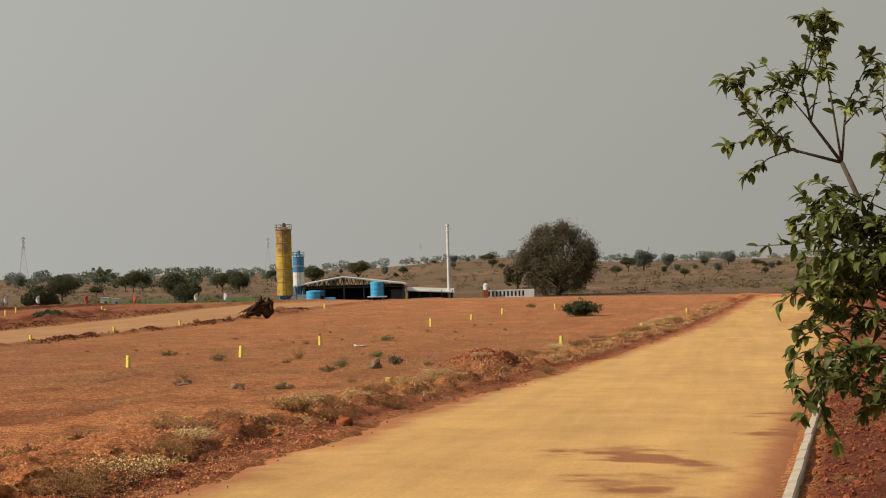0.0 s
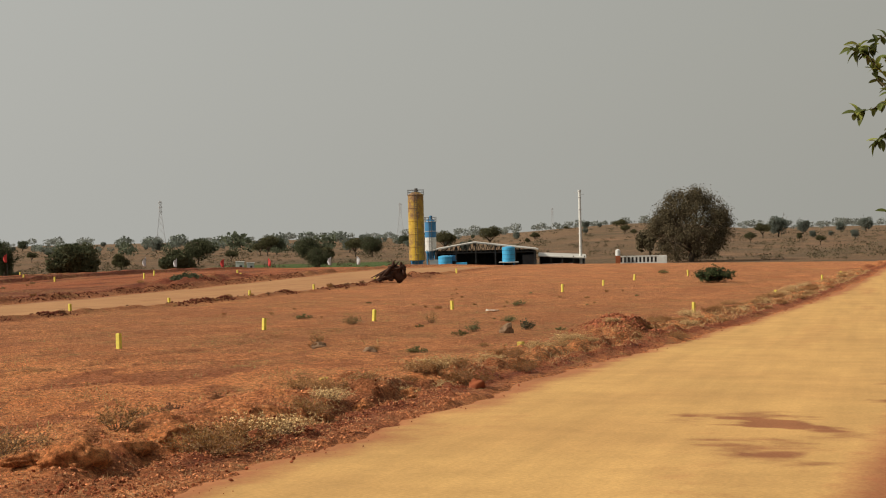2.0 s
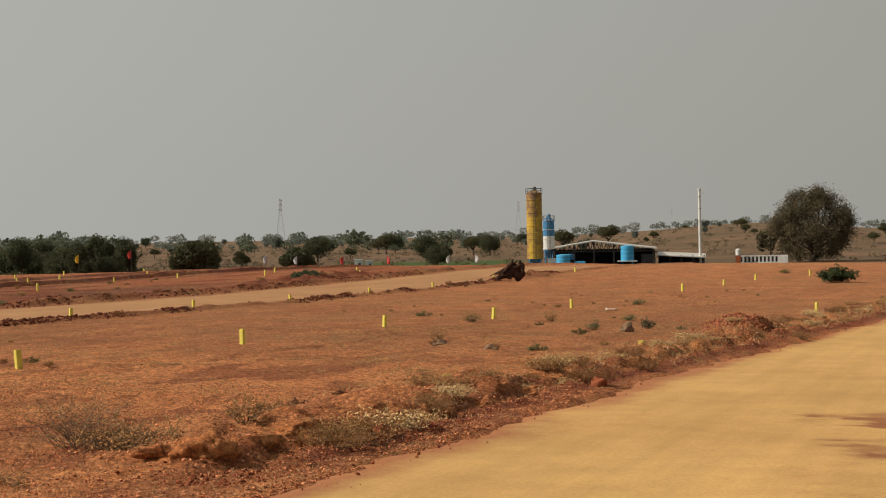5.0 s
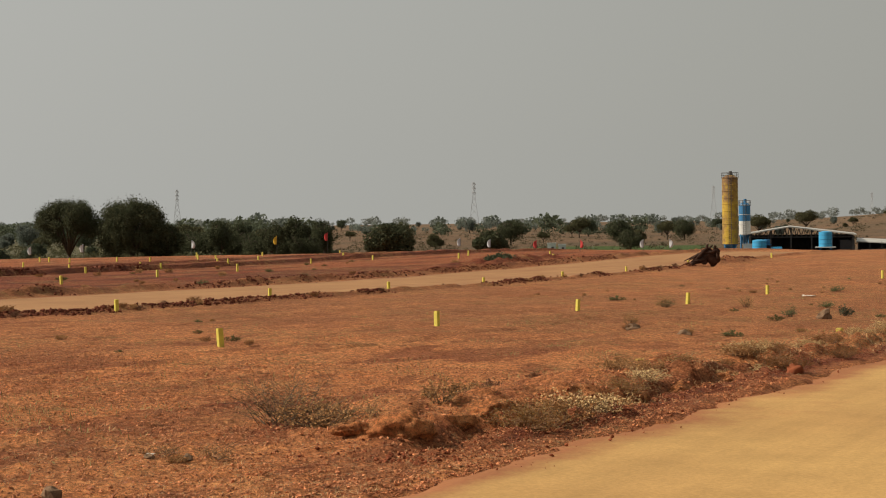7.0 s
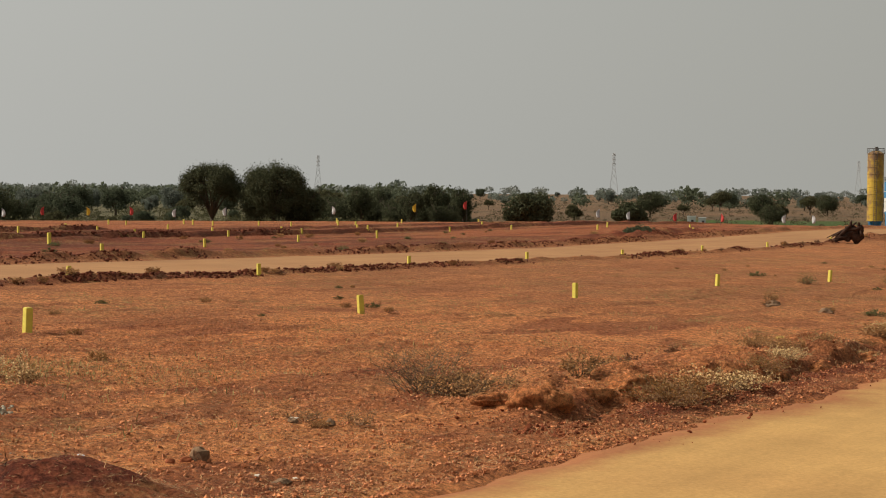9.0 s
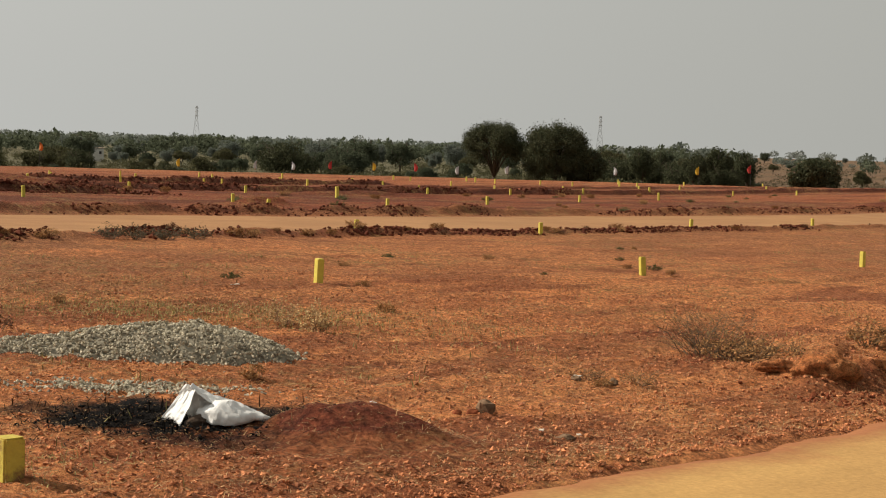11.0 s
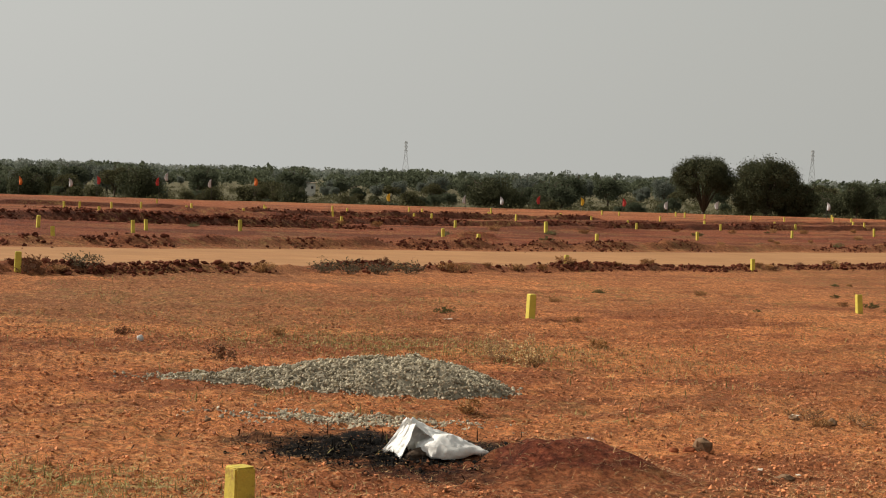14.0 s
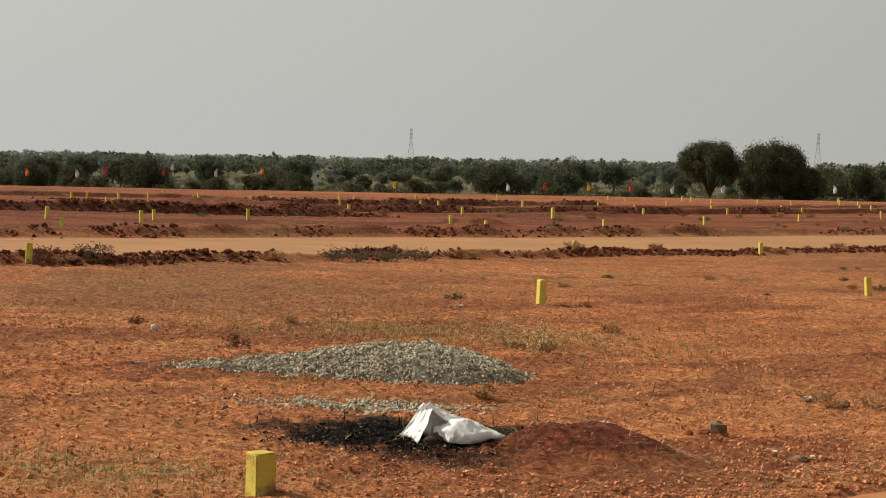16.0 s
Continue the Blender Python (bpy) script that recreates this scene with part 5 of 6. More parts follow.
def far_houses():
    for az, d, w, h in ((-24.67, 350, 1.7, 1.4), (-25.02, 352, 1.5, 1.1)):
        t = thing("field_hut", "small white-painted hut in a green field", "hut", facing(az, d))
        part("wall", add_box(bmesh.new(), (w, w, h + 0.3), (0, 0, h / 2), bevel=0.04), WHITE, t)
        part("roof", add_box(bmesh.new(), (w + 0.2, w + 0.2, 0.1), (0, 0, h + 0.18)), WHITE, t)
        part("opening", add_box(bmesh.new(), (w * 0.3, 0.1, h * 0.55), (w * 0.1, -w / 2 - 0.01, h * 0.35)), DARKW, t, "dark doorway")
    for az, d, w, h in ((4.78, 420, 2.6, 2.4), (5.12, 425, 1.3, 2.2), (4.31, 430, 1.5, 2.6), (-3.9, 430, 1.6, 2.0)):
        t = thing("house", "small pale village house among dark trees", "house", facing(az, d, 0.6))
        part("wall", add_box(bmesh.new(), (1.7 * w, 4, h + 1.2), (0, 2, h / 2 - 0.6), bevel=0.04), WHITE, t)
        part("roof", add_box(bmesh.new(), (1.7 * w + 0.4, 4.5, 0.2), (0, 2, h + 0.1)), CONCRETE, t)
        part("window", add_box(bmesh.new(), (0.6, 0.1, 0.7), (w * 0.3, -0.02, h * 0.6)), DARKW, t, "dark window")


far_houses()


# ---- near ground: gravel, sack, burnt patch, stones ----
def many(name, base_vs, base_fs, pos, scl, rng, mat, squash=1.0, jit=0.25):
    """One mesh of many small solids, each turned, scaled and dented."""
    n, m = len(pos), len(base_vs)
    q = rng.normal(size=(n, 4))
    q /= np.linalg.norm(q, axis=1)[:, None]
    w, x, y, z = q.T
    rot_ = np.stack([1 - 2 * (y * y + z * z), 2 * (x * y - z * w), 2 * (x * z + y * w), 2 * (x * y + z * w), 1 - 2 * (x * x + z * z), 2 * (y * z - x * w), 2 * (x * z - y * w), 2 * (y * z + x * w), 1 - 2 * (x * x + y * y)], -1).reshape(n, 3, 3)
    v = base_vs[None] * (1 + jit * rng.normal(size=(n, m, 1)))
    v = v * (np.array([1, 0.8, 0.65]) * (0.8 + 0.4 * rng.random((n, 1, 3))))
    v = np.einsum("nij,nmj->nmi", rot_, v) * scl[:, None, None]
    v[:, :, 2] *= squash
    v = v + pos[:, None, :]
    f = (np.asarray(base_fs)[None] + (np.arange(n) * m)[:, None, None]).reshape(-1, len(base_fs[0]))
    return mesh_of(name, v.reshape(-1, 3), f, mat)


def solid(sub=1):
    bm = bmesh.new()
    bmesh.ops.create_icosphere(bm, subdivisions=sub, radius=1.0)
    bm.verts.ensure_lookup_table()
    vs = np.array([tuple(q.co) for q in bm.verts])
    fs = [tuple(q.index for q in f.verts) for f in bm.faces]
    bm.free()
    return vs, fs


ICO = solid(1)
OCT = (np.array([(1, 0, 0), (-1, 0, 0), (0, 1, 0), (0, -1, 0), (0, 0, 1), (0, 0, -1)], dtype=float), [(0, 2, 4), (2, 1, 4), (1, 3, 4), (3, 0, 4), (2, 0, 5), (1, 2, 5), (3, 1, 5), (0, 3, 5)])


def pile_h(x, y):
    """The gravel heap: a low dome with a long thin tail."""
    dx = x + 0.42
    tail = np.where(dx < 0, 1.85, 0.80)
    yc = 12.35 - 0.16 * np.clip(-dx, 0, 2)
    wy = np.where(dx < 0, 0.62 - 0.44 * np.clip(-dx / 1.5, 0, 1), 0.60)
    r2 = (dx / tail) ** 2 + ((y - yc) / wy) ** 2
    return 0.20 * np.clip(1 - r2, 0, 1) ** 0.8 * np.where(dx < 0, 1 - 0.55 * np.clip(-dx / 1.4, 0, 1), 1) * (0.8 + 0.4 * fbm(x * 3, y * 3, 71)), r2


def gravel():
    rng = np.random.default_rng(3)
    n = 19000
    x, y = rng.uniform(-2.5, 0.6, n), rng.uniform(11.2, 13.4, n)
    h, r2 = pile_h(x, y)
    keep = r2 < 1.0 + 0.35 * rng.random(n) ** 3
    x, y, h = x[keep], y[keep], h[keep]
    z = land(x, y)[0] + h + 0.006
    pos = np.stack([x, y, z], -1)
    p = thing("gravel_pile", "low spread heap of grey crushed stone on red earth", "gravel")
    g = np.stack(np.meshgrid(np.linspace(-2.5, 0.6, 60), np.linspace(11.2, 13.3, 44)), -1).reshape(-1, 2)
    gz = land(g[:, 0], g[:, 1])[0] + pile_h(g[:, 0], g[:, 1])[0] - 0.012
    i = (np.arange(43)[:, None] * 60 + np.arange(59)[None, :]).ravel()
    part("heap_core", mesh_of("heap_core", np.column_stack([g, gz]), np.stack([i, i + 1, i + 61, i + 60], -1), GRAVEL, True), None, p)
    st = part("crushed_stone", many("crushed_stone", *ICO, pos, rng.uniform(0.007, 0.0145, len(x)), rng, GRAVEL), None, p)
    st["kind"] = "stuff"
    n = 1500
    x, y = rng.normal(-0.72, 0.34, n), rng.normal(10.35, 0.14, n)
    pos = np.stack([x, y, land(x, y)[0] + 0.003], -1)
    tagged(new("gravel_scatter", many("gravel_scatter", *ICO, pos, rng.uniform(0.007, 0.016, n), rng, GRAVEL)), "thin scatter of grey crushed stone beside ash", "gravel", kind="stuff")


gravel()


def pebbles():
    rng = np.random.default_rng(5)
    n = 140000
    u, v = 3 + 17 * rng.random(n) ** 1.3, 4.5 + 11 * rng.random(n) ** 1.5
    x, y = u * UD[0] + v * VD[0], u * UD[1] + v * VD[1]
    keep = (fbm(x * 1.1, y * 1.1, 61) + 0.35 * rng.random(n)) > 0.50
    keep &= np.hypot((u - 6.55) / 0.75, (v - 5.85) / 0.75) > 1
    x, y = x[keep], y[keep]
    pos = np.stack([x, y, land(x, y)[0] + 0.002], -1)
    s = 0.003 + 0.017 * rng.random(len(x)) ** 3.2
    ash = land(x, y)[2]
    s = s * np.where(ash > 0.3, 0.4, 1.0)
    tagged(new("pebbles", many("pebbles", *OCT, pos, s, rng, EARTHCLOD, 0.8)), "small red clods and pebbles strewn over the plot", "pebbles", kind="stuff")
    n = 9000                                   # broken clods along the banks
    u = 10.5 + 60 * rng.random(n) ** 1.6
    e = road1_left(u)
    v = e + 0.15 + np.abs(rng.normal(0, 0.55, n))
    v = np.where(rng.random(n) < 0.05, e - np.abs(rng.normal(0, 0.2, n)), v)
    x, y = u * UD[0] + v * VD[0], u * UD[1] + v * VD[1]
    pos = np.stack([x, y, np.where(v < e, base_ground(x, y) + 0.004, land(x, y)[0] + 0.004)], -1)
    tagged(new("bank_clods", many("bank_clods", *ICO, pos, 0.004 + 0.02 * rng.random(n) ** 5, rng, REDCLOD, 0.8)), "broken red clods along the road bank", "clods", kind="stuff")
    n = 26000
    u = 8 + 95 * rng.random(n) ** 1.25
    k = rng.random(n) < 0.45
    v = np.where(k, road2_near(u) - 0.42 + rng.normal(0, 0.22, n), road2_far(u) + 0.9 + rng.normal(0, 0.55, n))
    keep = fbm(u * 0.55, k * 9.0, 63) + 0.25 * rng.random(n) > 0.59
    u, v = u[keep], v[keep]
    x, y = u * UD[0] + v * VD[0], u * UD[1] + v * VD[1]
    pos = np.stack([x, y, land(x, y)[0] + 0.02], -1)
    tagged(new("far_clods", many("far_clods", *ICO, pos, 0.012 + 0.06 * rng.random(len(u)) ** 3, rng, BANKCLOD, 0.8)), "dark red clods on the far road's banks", "clods", kind="stuff")
    n = 9000                                   # turned-up earth along the banks between the plots
    u = 18 + 62 * rng.random(n)
    c = np.where(u < 40, 43.5, 49.6 + 0.02 * (u - 60))
    c = np.where(rng.random(n) < 0.35, 61.0, c)
    v = c + 0.5 * (fbm(u * 0.5, u * 0, 28) - 0.47) + rng.normal(0.1, 0.3, n)
    keep = fbm(u * 0.3, c, 64) + 0.25 * rng.random(n) > 0.64
    u, v = u[keep], v[keep]
    x, y = u * UD[0] + v * VD[0], u * UD[1] + v * VD[1]
    pos = np.stack([x, y, land(x, y)[0] + 0.02], -1)
    tagged(new("plot_bank_clods", many("plot_bank_clods", *ICO, pos, 0.02 + 0.09 * rng.random(len(u)) ** 3, rng, BANKCLOD, 0.8)), "dark turned-up clods along banks between plots", "clods", kind="stuff")
    n = 6000                                   # bed behind the kerb
    u = 6 + 34 * rng.random(n)
    v = kerb_line(u) - 0.12 - 1.6 * rng.random(n)
    x, y = u * UD[0] + v * VD[0], u * UD[1] + v * VD[1]
    pos = np.stack([x, y, land(x, y)[0] + 0.01], -1)
    tagged(new("bed_clods", many("bed_clods", *ICO, pos, 0.006 + 0.032 * rng.random(n) ** 3, rng, REDCLOD, 0.8)), "loose red clods in the planting bed", "clods", kind="stuff")


pebbles()


def blades(name, x, y, length, width, rng, mat, lie=0.8, z=None):
    """Grass blades: bent strips of two quads, lying or standing."""
    n = len(x)
    a = rng.uniform(0, 2 * np.pi, n)
    tilt = np.where(rng.random(n) < lie, rng.uniform(0.02, 0.35, n), rng.uniform(0.6, 1.5, n))
    d = np.stack([np.cos(a) * np.cos(tilt), np.sin(a) * np.cos(tilt), np.sin(tilt)], -1)
    side = np.stack([-np.sin(a), np.cos(a), 0 * a], -1) * width[:, None]
    p = np.stack([x, y, (land(x, y)[0] if z is None else z) + 0.004], -1)
    m = p + d * (0.55 * length)[:, None]
    e = p + d * length[:, None] + np.array([0, 0, -1.0]) * (0.12 * length * np.cos(tilt))[:, None]
    e[:, 2] = np.maximum(e[:, 2], p[:, 2])
    vs = np.stack([p - side, p + side, m + side * 0.8, m - side * 0.8, e], 1).reshape(-1, 3)
    i = np.arange(n) * 5
    fs = [tuple(q) for q in np.stack([i, i + 1, i + 2, i + 3], -1)] + [tuple(q) for q in np.stack([i + 3, i + 2, i + 4], -1)]
    return mesh_of(name, vs, fs, mat)


HEAPCLOD = material("heap_clod", (0.36, 0.115, 0.048), (0.22, 0.065, 0.03), scale=5, bump_h=0.6, bump_scale=30, island=0.3)


def litter():
    rng = np.random.default_rng(6)
    n = 110000
    u, v = 2 + 20 * rng.random(n) ** 1.3, 4.6 + 13 * rng.random(n) ** 1.4
    x, y = u * UD[0] + v * VD[0], u * UD[1] + v * VD[1]
    keep = (fbm(x * 0.7, y * 0.7, 62) + 0.36 * rng.random(n)) > 0.60
    x, y = x[keep], y[keep]
    tagged(new("dry_litter", blades("dry_litter", x, y, rng.uniform(0.015, 0.06, len(x)), rng.uniform(0.0009, 0.0022, len(x)), rng, STRAW, 0.95)), "dry straw and plant litter lying on the soil", "litter", kind="stuff")
    n = 9000                                   # grass patch behind the gravel
    x, y = rng.normal(-0.3, 1.3, n), rng.normal(15.6, 0.75, n)
    tagged(new("grass_patch", blades("grass_patch", x, y, rng.uniform(0.015, 0.05, n), rng.uniform(0.002, 0.004, n), rng, STRAWG, 0.55)), "thin yellow-green grass on the plot", "grass", kind="stuff")
    n = 9000                                   # thin tufts over the whole plot
    k = 260
    cu, cv = 6 + 60 * rng.random(k) ** 1.2, 6.5 + 14 * rng.random(k)
    j = rng.integers(0, k, n)
    u, v = cu[j] + rng.normal(0, 0.22, n), cv[j] + rng.normal(0, 0.22, n)
    x, y = u * UD[0] + v * VD[0], u * UD[1] + v * VD[1]
    tagged(new("thin_grass", blades("thin_grass", x, y, rng.uniform(0.03, 0.09, n), rng.uniform(0.002, 0.005, n), rng, STRAWG, 0.6)), "sparse tufts of half-dry grass on the plots", "grass", kind="stuff")
    n = 3200                                   # tuft at the near marker's foot
    x, y = rng.normal(-1.75, 0.5, n), rng.normal(7.55, 0.3, n)
    tagged(new("corner_grass", blades("corner_grass", x, y, rng.uniform(0.02, 0.06, n), rng.uniform(0.0015, 0.003, n), rng, STRAWG, 0.75)), "dry grass round the near plot marker", "grass", kind="stuff")
    n = 26000                                  # pale dry grass over the road bank
    k = 900
    cu = 15 + 92 * rng.random(k) ** 1.0
    cv = road1_left(cu) + 0.45 + np.abs(rng.normal(0.2, 0.4, k))
    j = rng.integers(0, k, n)
    u, v = cu[j] + rng.normal(0, 0.16, n) * (1 + cu[j] * 0.02), cv[j] + rng.normal(0, 0.10, n)
    x, y = u * UD[0] + v * VD[0], u * UD[1] + v * VD[1]
    tagged(new("bank_grass", blades("bank_grass", x, y, rng.uniform(0.03, 0.09, n) * np.clip(u / 30, 0.5, 1.4), (0.0012 + 0.00009 * u) * rng.uniform(0.7, 1.4, n), rng, STRAW, 0.7)), "pale dry grass over the road bank", "grass", kind="stuff")
    n = 1500                                   # loose lumps on the red heap
    u, v = 36.0 + rng.normal(0, 0.6, n), 5.1 + rng.normal(0, 0.45, n)
    x, y = u * UD[0] + v * VD[0], u * UD[1] + v * VD[1]
    pos = np.stack([x, y, land(x, y)[0] + 0.006], -1)
    tagged(new("heap_lumps", many("heap_lumps", *ICO, pos, 0.012 + 0.035 * rng.random(n) ** 3, rng, HEAPCLOD, 0.8)), "loose red lumps heaped beside the road", "clods", kind="stuff")
    n = 3600                                   # burnt straw
    x, y = rng.normal(-0.48, 0.34, n), rng.normal(9.0, 0.34, n)
    tagged(new("burnt_straw", blades("burnt_straw", x, y, rng.uniform(0.03, 0.10, n), rng.uniform(0.002, 0.005, n), rng, ASH, 0.97)), "charred black straw and ash on the ground", "ash", kind="stuff")
    n = 700
    x, y = rng.normal(-0.52, 0.25, n), rng.normal(9.05, 0.25, n)
    pos = np.stack([x, y, land(x, y)[0] + 0.005], -1)
    tagged(new("burnt_lumps", many("burnt_lumps", *ICO, pos, 0.005 + 0.018 * rng.random(n) ** 3, rng, ASH, 0.6)), "charred lumps in the ash", "ash", kind="stuff")


litter()


# near-black for the added lump that darkens the sack's open mouth
MOUTHDARK = material("mouth_shade", (0.105, 0.075, 0.055), (0.045, 0.03, 0.022), scale=14, rough=1.0, spec=0.05, bump_h=0.9, bump_scale=40)


def sack():
    x0, y0 = -0.18, 8.95
    s = thing("plastic_sack", "crumpled white woven plastic sack lying on ash", "sack", Matrix.Translation((x0, y0, ground_z(x0, y0))) @ Matrix.Diagonal((1.18, 1.1, 0.9, 1)))

    def crumple(bm, k, amp):
        for q in bm.verts:
            c = q.co * 9 + Vector((k, 0, 0))
            r1 = 1 - abs(noise.noise(c)) * 2
            r2 = 1 - abs(noise.noise(c * 2.3)) * 2
            q.co += q.normal * amp * (r1 + 0.5 * r2 - 0.5)
            q.co.z = max(q.co.z, -0.01)
    # lying half, swollen at one end and drawn to a point at the other
    bm = bmesh.new()
    bmesh.ops.create_uvsphere(bm, u_segments=64, v_segments=36, radius=1.0)
    for q in bm.verts:
        t = (q.co.x + 1) / 2
        w = (0.72 + 0.42 * math.sin(math.pi * min(1, t * 1.1 + 0.15))) * (1 - 0.78 * max(0, t - 0.45) / 0.55)
        zz = max(-0.25, q.co.z)
        q.co = Vector((0.085 + 0.165 * q.co.x, 0.13 * q.co.y * w + 0.02 * math.sin(4 * t), 0.05 + 0.082 * zz * w + 0.012 * (1 - t)))
    bm.normal_update()
    crumple(bm, 3.0, 0.017)
    part("lying_half", bm, BAGM, s)

    # the torn mouth: one side stands up as a pointed flap, the other hangs behind it
    def flap(name, grid, label, k):
        vs, fs = [], []
        nu, nv = 20, 20
        for j in range(nv + 1):
            for i in range(nu + 1):
                f, t = i / nu, j / nv
                x, y, z = grid(f, t)
                c = Vector((2.6 * f + k, 2.6 * t, k))
                vs.append((x + 0.006 * noise.noise(c * 1.3), y + 0.018 * noise.noise(c) + 0.008 * (1 - 2 * abs(noise.noise(c * 1.7))), max(0.0, z + 0.008 * noise.noise(c * 2.4))))
        for j in range(nv):
            for i in range(nu):
                a = j * (nu + 1) + i
                fs.append((a, a + 1, a + nu + 2, a + nu + 1))
        m = part(name, mesh_of(name, vs, fs, BAGM), None, s, label)
        md = m.modifiers.new("thick", "SOLIDIFY")
        md.thickness = 0.003
    lerp = lambda a, b, f: a + (b - a) * f
    flap("standing_flap", lambda f, t: (lerp(lerp(-0.27, -0.165, f), lerp(-0.135, -0.090, f), t ** 0.9), 0.04 - 0.15 * f + 0.07 * t * f + 0.02 * math.sin(math.pi * f), 0.245 * t * (1 - 0.12 * f)), "pointed flap of the torn mouth", 2.0)
    flap("hanging_side", lambda f, t: (lerp(-0.125, 0.075, f), 0.06 - 0.05 * t * (1 - f) + 0.03 * f, t * lerp(0.235, 0.135, f ** 0.7)), "back side of the mouth, soiled inside", 6.0)
    flap("top_fold", lambda f, t: (lerp(-0.115, 0.06, f) + 0.01 * t, lerp(-0.02, 0.07, t), lerp(0.238, 0.135, f ** 0.8) - 0.03 * (1 - t) * math.sin(math.pi * f)), "folded-over edge", 9.0)
    # added lump: its dark colour stands for shade between flap and body
    part("gap_shade", rnd_rock(random.Random(2), 0.055, 0.75, 3, 0.6), MOUTHDARK, s, "dark lump put in for the shade in the sack's mouth").location = (-0.075, -0.05, 0.03)


sack()


def rocks():
    rng = random.Random(8)
    for x, y, r, mat, label, flat in ((1.42, 9.95, 0.05, STONE, "jagged grey-brown broken rock on red earth", 1.15), (1.34, 9.97, 0.042, REDCLOD, "small brown stone against a larger rock", 0.7), (1.24, 9.93, 0.03, REDCLOD, "small reddish clod beside a rock", 0.6),
                                      (2.30, 11.62, 0.04, STONE, "pale flat stone among dry weeds", 0.5), (2.55, 11.5, 0.045, STONE, "grey stone among dry weeds", 0.7), (22.0, 33.2, 0.15, STONE, "dark angular boulder on the plot", 0.95), (-2.75, 14.6, 0.03, WHITE, "small white stone on the plot", 1.0), (-1.55, 10.05, 0.022, STONE, "small dark stone on bare soil", 0.9), (15.83, 30.68, 0.16, STONE, "dark low clod on the plot", 0.5), (15.3, 27.56, 0.14, STONE, "dark flat clod on the plot", 0.5),
                                      (11.6, 18.2, 0.13, REDCLOD, "rounded red clod at the road's edge", 0.7), (1.75, 9.15, 0.05, STONE, "dark flat stone half buried in soil", 0.35), (6.2, 11.7, 0.04, STONE, "dark stone beside the sandy road", 0.6)):
        ob = new("rock", bpy.data.meshes.new("rock"))
        bm = rnd_rock(rng, r, flat, 2 if mat is STONE else 3, 0.5 if mat is STONE else 0.1)
        bm.to_mesh(ob.data)
        bm.free()
        ob.data.materials.append(mat)
        ob.matrix_world = pose(x, y, ground_z(x, y) + r * flat * 0.35, 0, 0, rng.uniform(0, 360))
        tagged(ob, label, "rock")


rocks()


def earth_lumps():
    """Rounded lumps of graded earth left along the road's edge."""
    rng = random.Random(63)
    for x, y, r, wide, high, turn in ((4.28, 12.0, 0.36, 1.0, 0.50, -8), (4.02, 12.25, 0.26, 1.25, 0.26, 10), (4.95, 12.75, 0.30, 1.3, 0.32, 20), (5.55, 13.35, 0.34, 1.3, 0.34, 35), (6.45, 13.75, 0.30, 1.4, 0.36, 40), (7.15, 14.55, 0.34, 1.5, 0.40, 42), (7.9, 15.3, 0.36, 1.4, 0.36, 44), (8.9, 16.2, 0.36, 1.5, 0.36, 44), (10.2, 17.4, 0.38, 1.5, 0.32, 44), (11.9, 19.0, 0.40, 1.5, 0.30, 44)):
        bm = rnd_rock(rng, r * 0.56, 1.0, 4)
        for q in bm.verts:
            q.co = Vector((q.co.x * wide, q.co.y * 0.7, q.co.z * high * 1.25))
            q.co *= 1 + 0.07 * noise.noise(q.co * 14) + 0.05 * noise.noise(q.co * 34) + 0.03 * noise.noise(q.co * 70)
        me = bpy.data.meshes.new("earth_lump")
        bm.to_mesh(me)
        bm.free()
        me.materials.append(SOIL)
        ob = new("earth_lump", me)
        ob.matrix_world = pose(x, y, ground_z(x, y) - 0.01, 0, 0, turn)
        tagged(ob, "rounded lump of graded reddish earth along the road", "earth lump", "earth lumps along the road")


earth_lumps()


SEEDPAPER = material("dusty_paper", (0.62, 0.54, 0.44), (0.48, 0.37, 0.27), scale=20, bump_h=0.3)


def scraps():
    rng = random.Random(44)
    for x, y, r in ((1.62, 9.2, 0.026), (1.85, 9.28, 0.02), (2.33, 11.68, 0.03), (-0.05, 19.5, 0.05), (30.6, 47.0, 0.3)):
        bm = bmesh.new()
        bmesh.ops.create_grid(bm, x_segments=6, y_segments=4, size=r)
        for q in bm.verts:
            q.co.y *= 0.5
            q.co.z = 0.25 * r * noise.noise(q.co / r * 1.7 + Vector((x, y, 0))) + 0.1 * r
        bmesh.ops.solidify(bm, geom=bm.faces[:], thickness=0.004)
        me = bpy.data.meshes.new("paper_scrap")
        bm.to_mesh(me)
        bm.free()
        me.materials.append(SEEDPAPER)
        ob = new("paper_scrap", me)
        ob.matrix_world = pose(x, y, ground_z(x, y) + 0.012, 0, 0, rng.uniform(0, 180))
        tagged(ob, "small crumpled pale scrap lying on the soil", "scrap")


scraps()


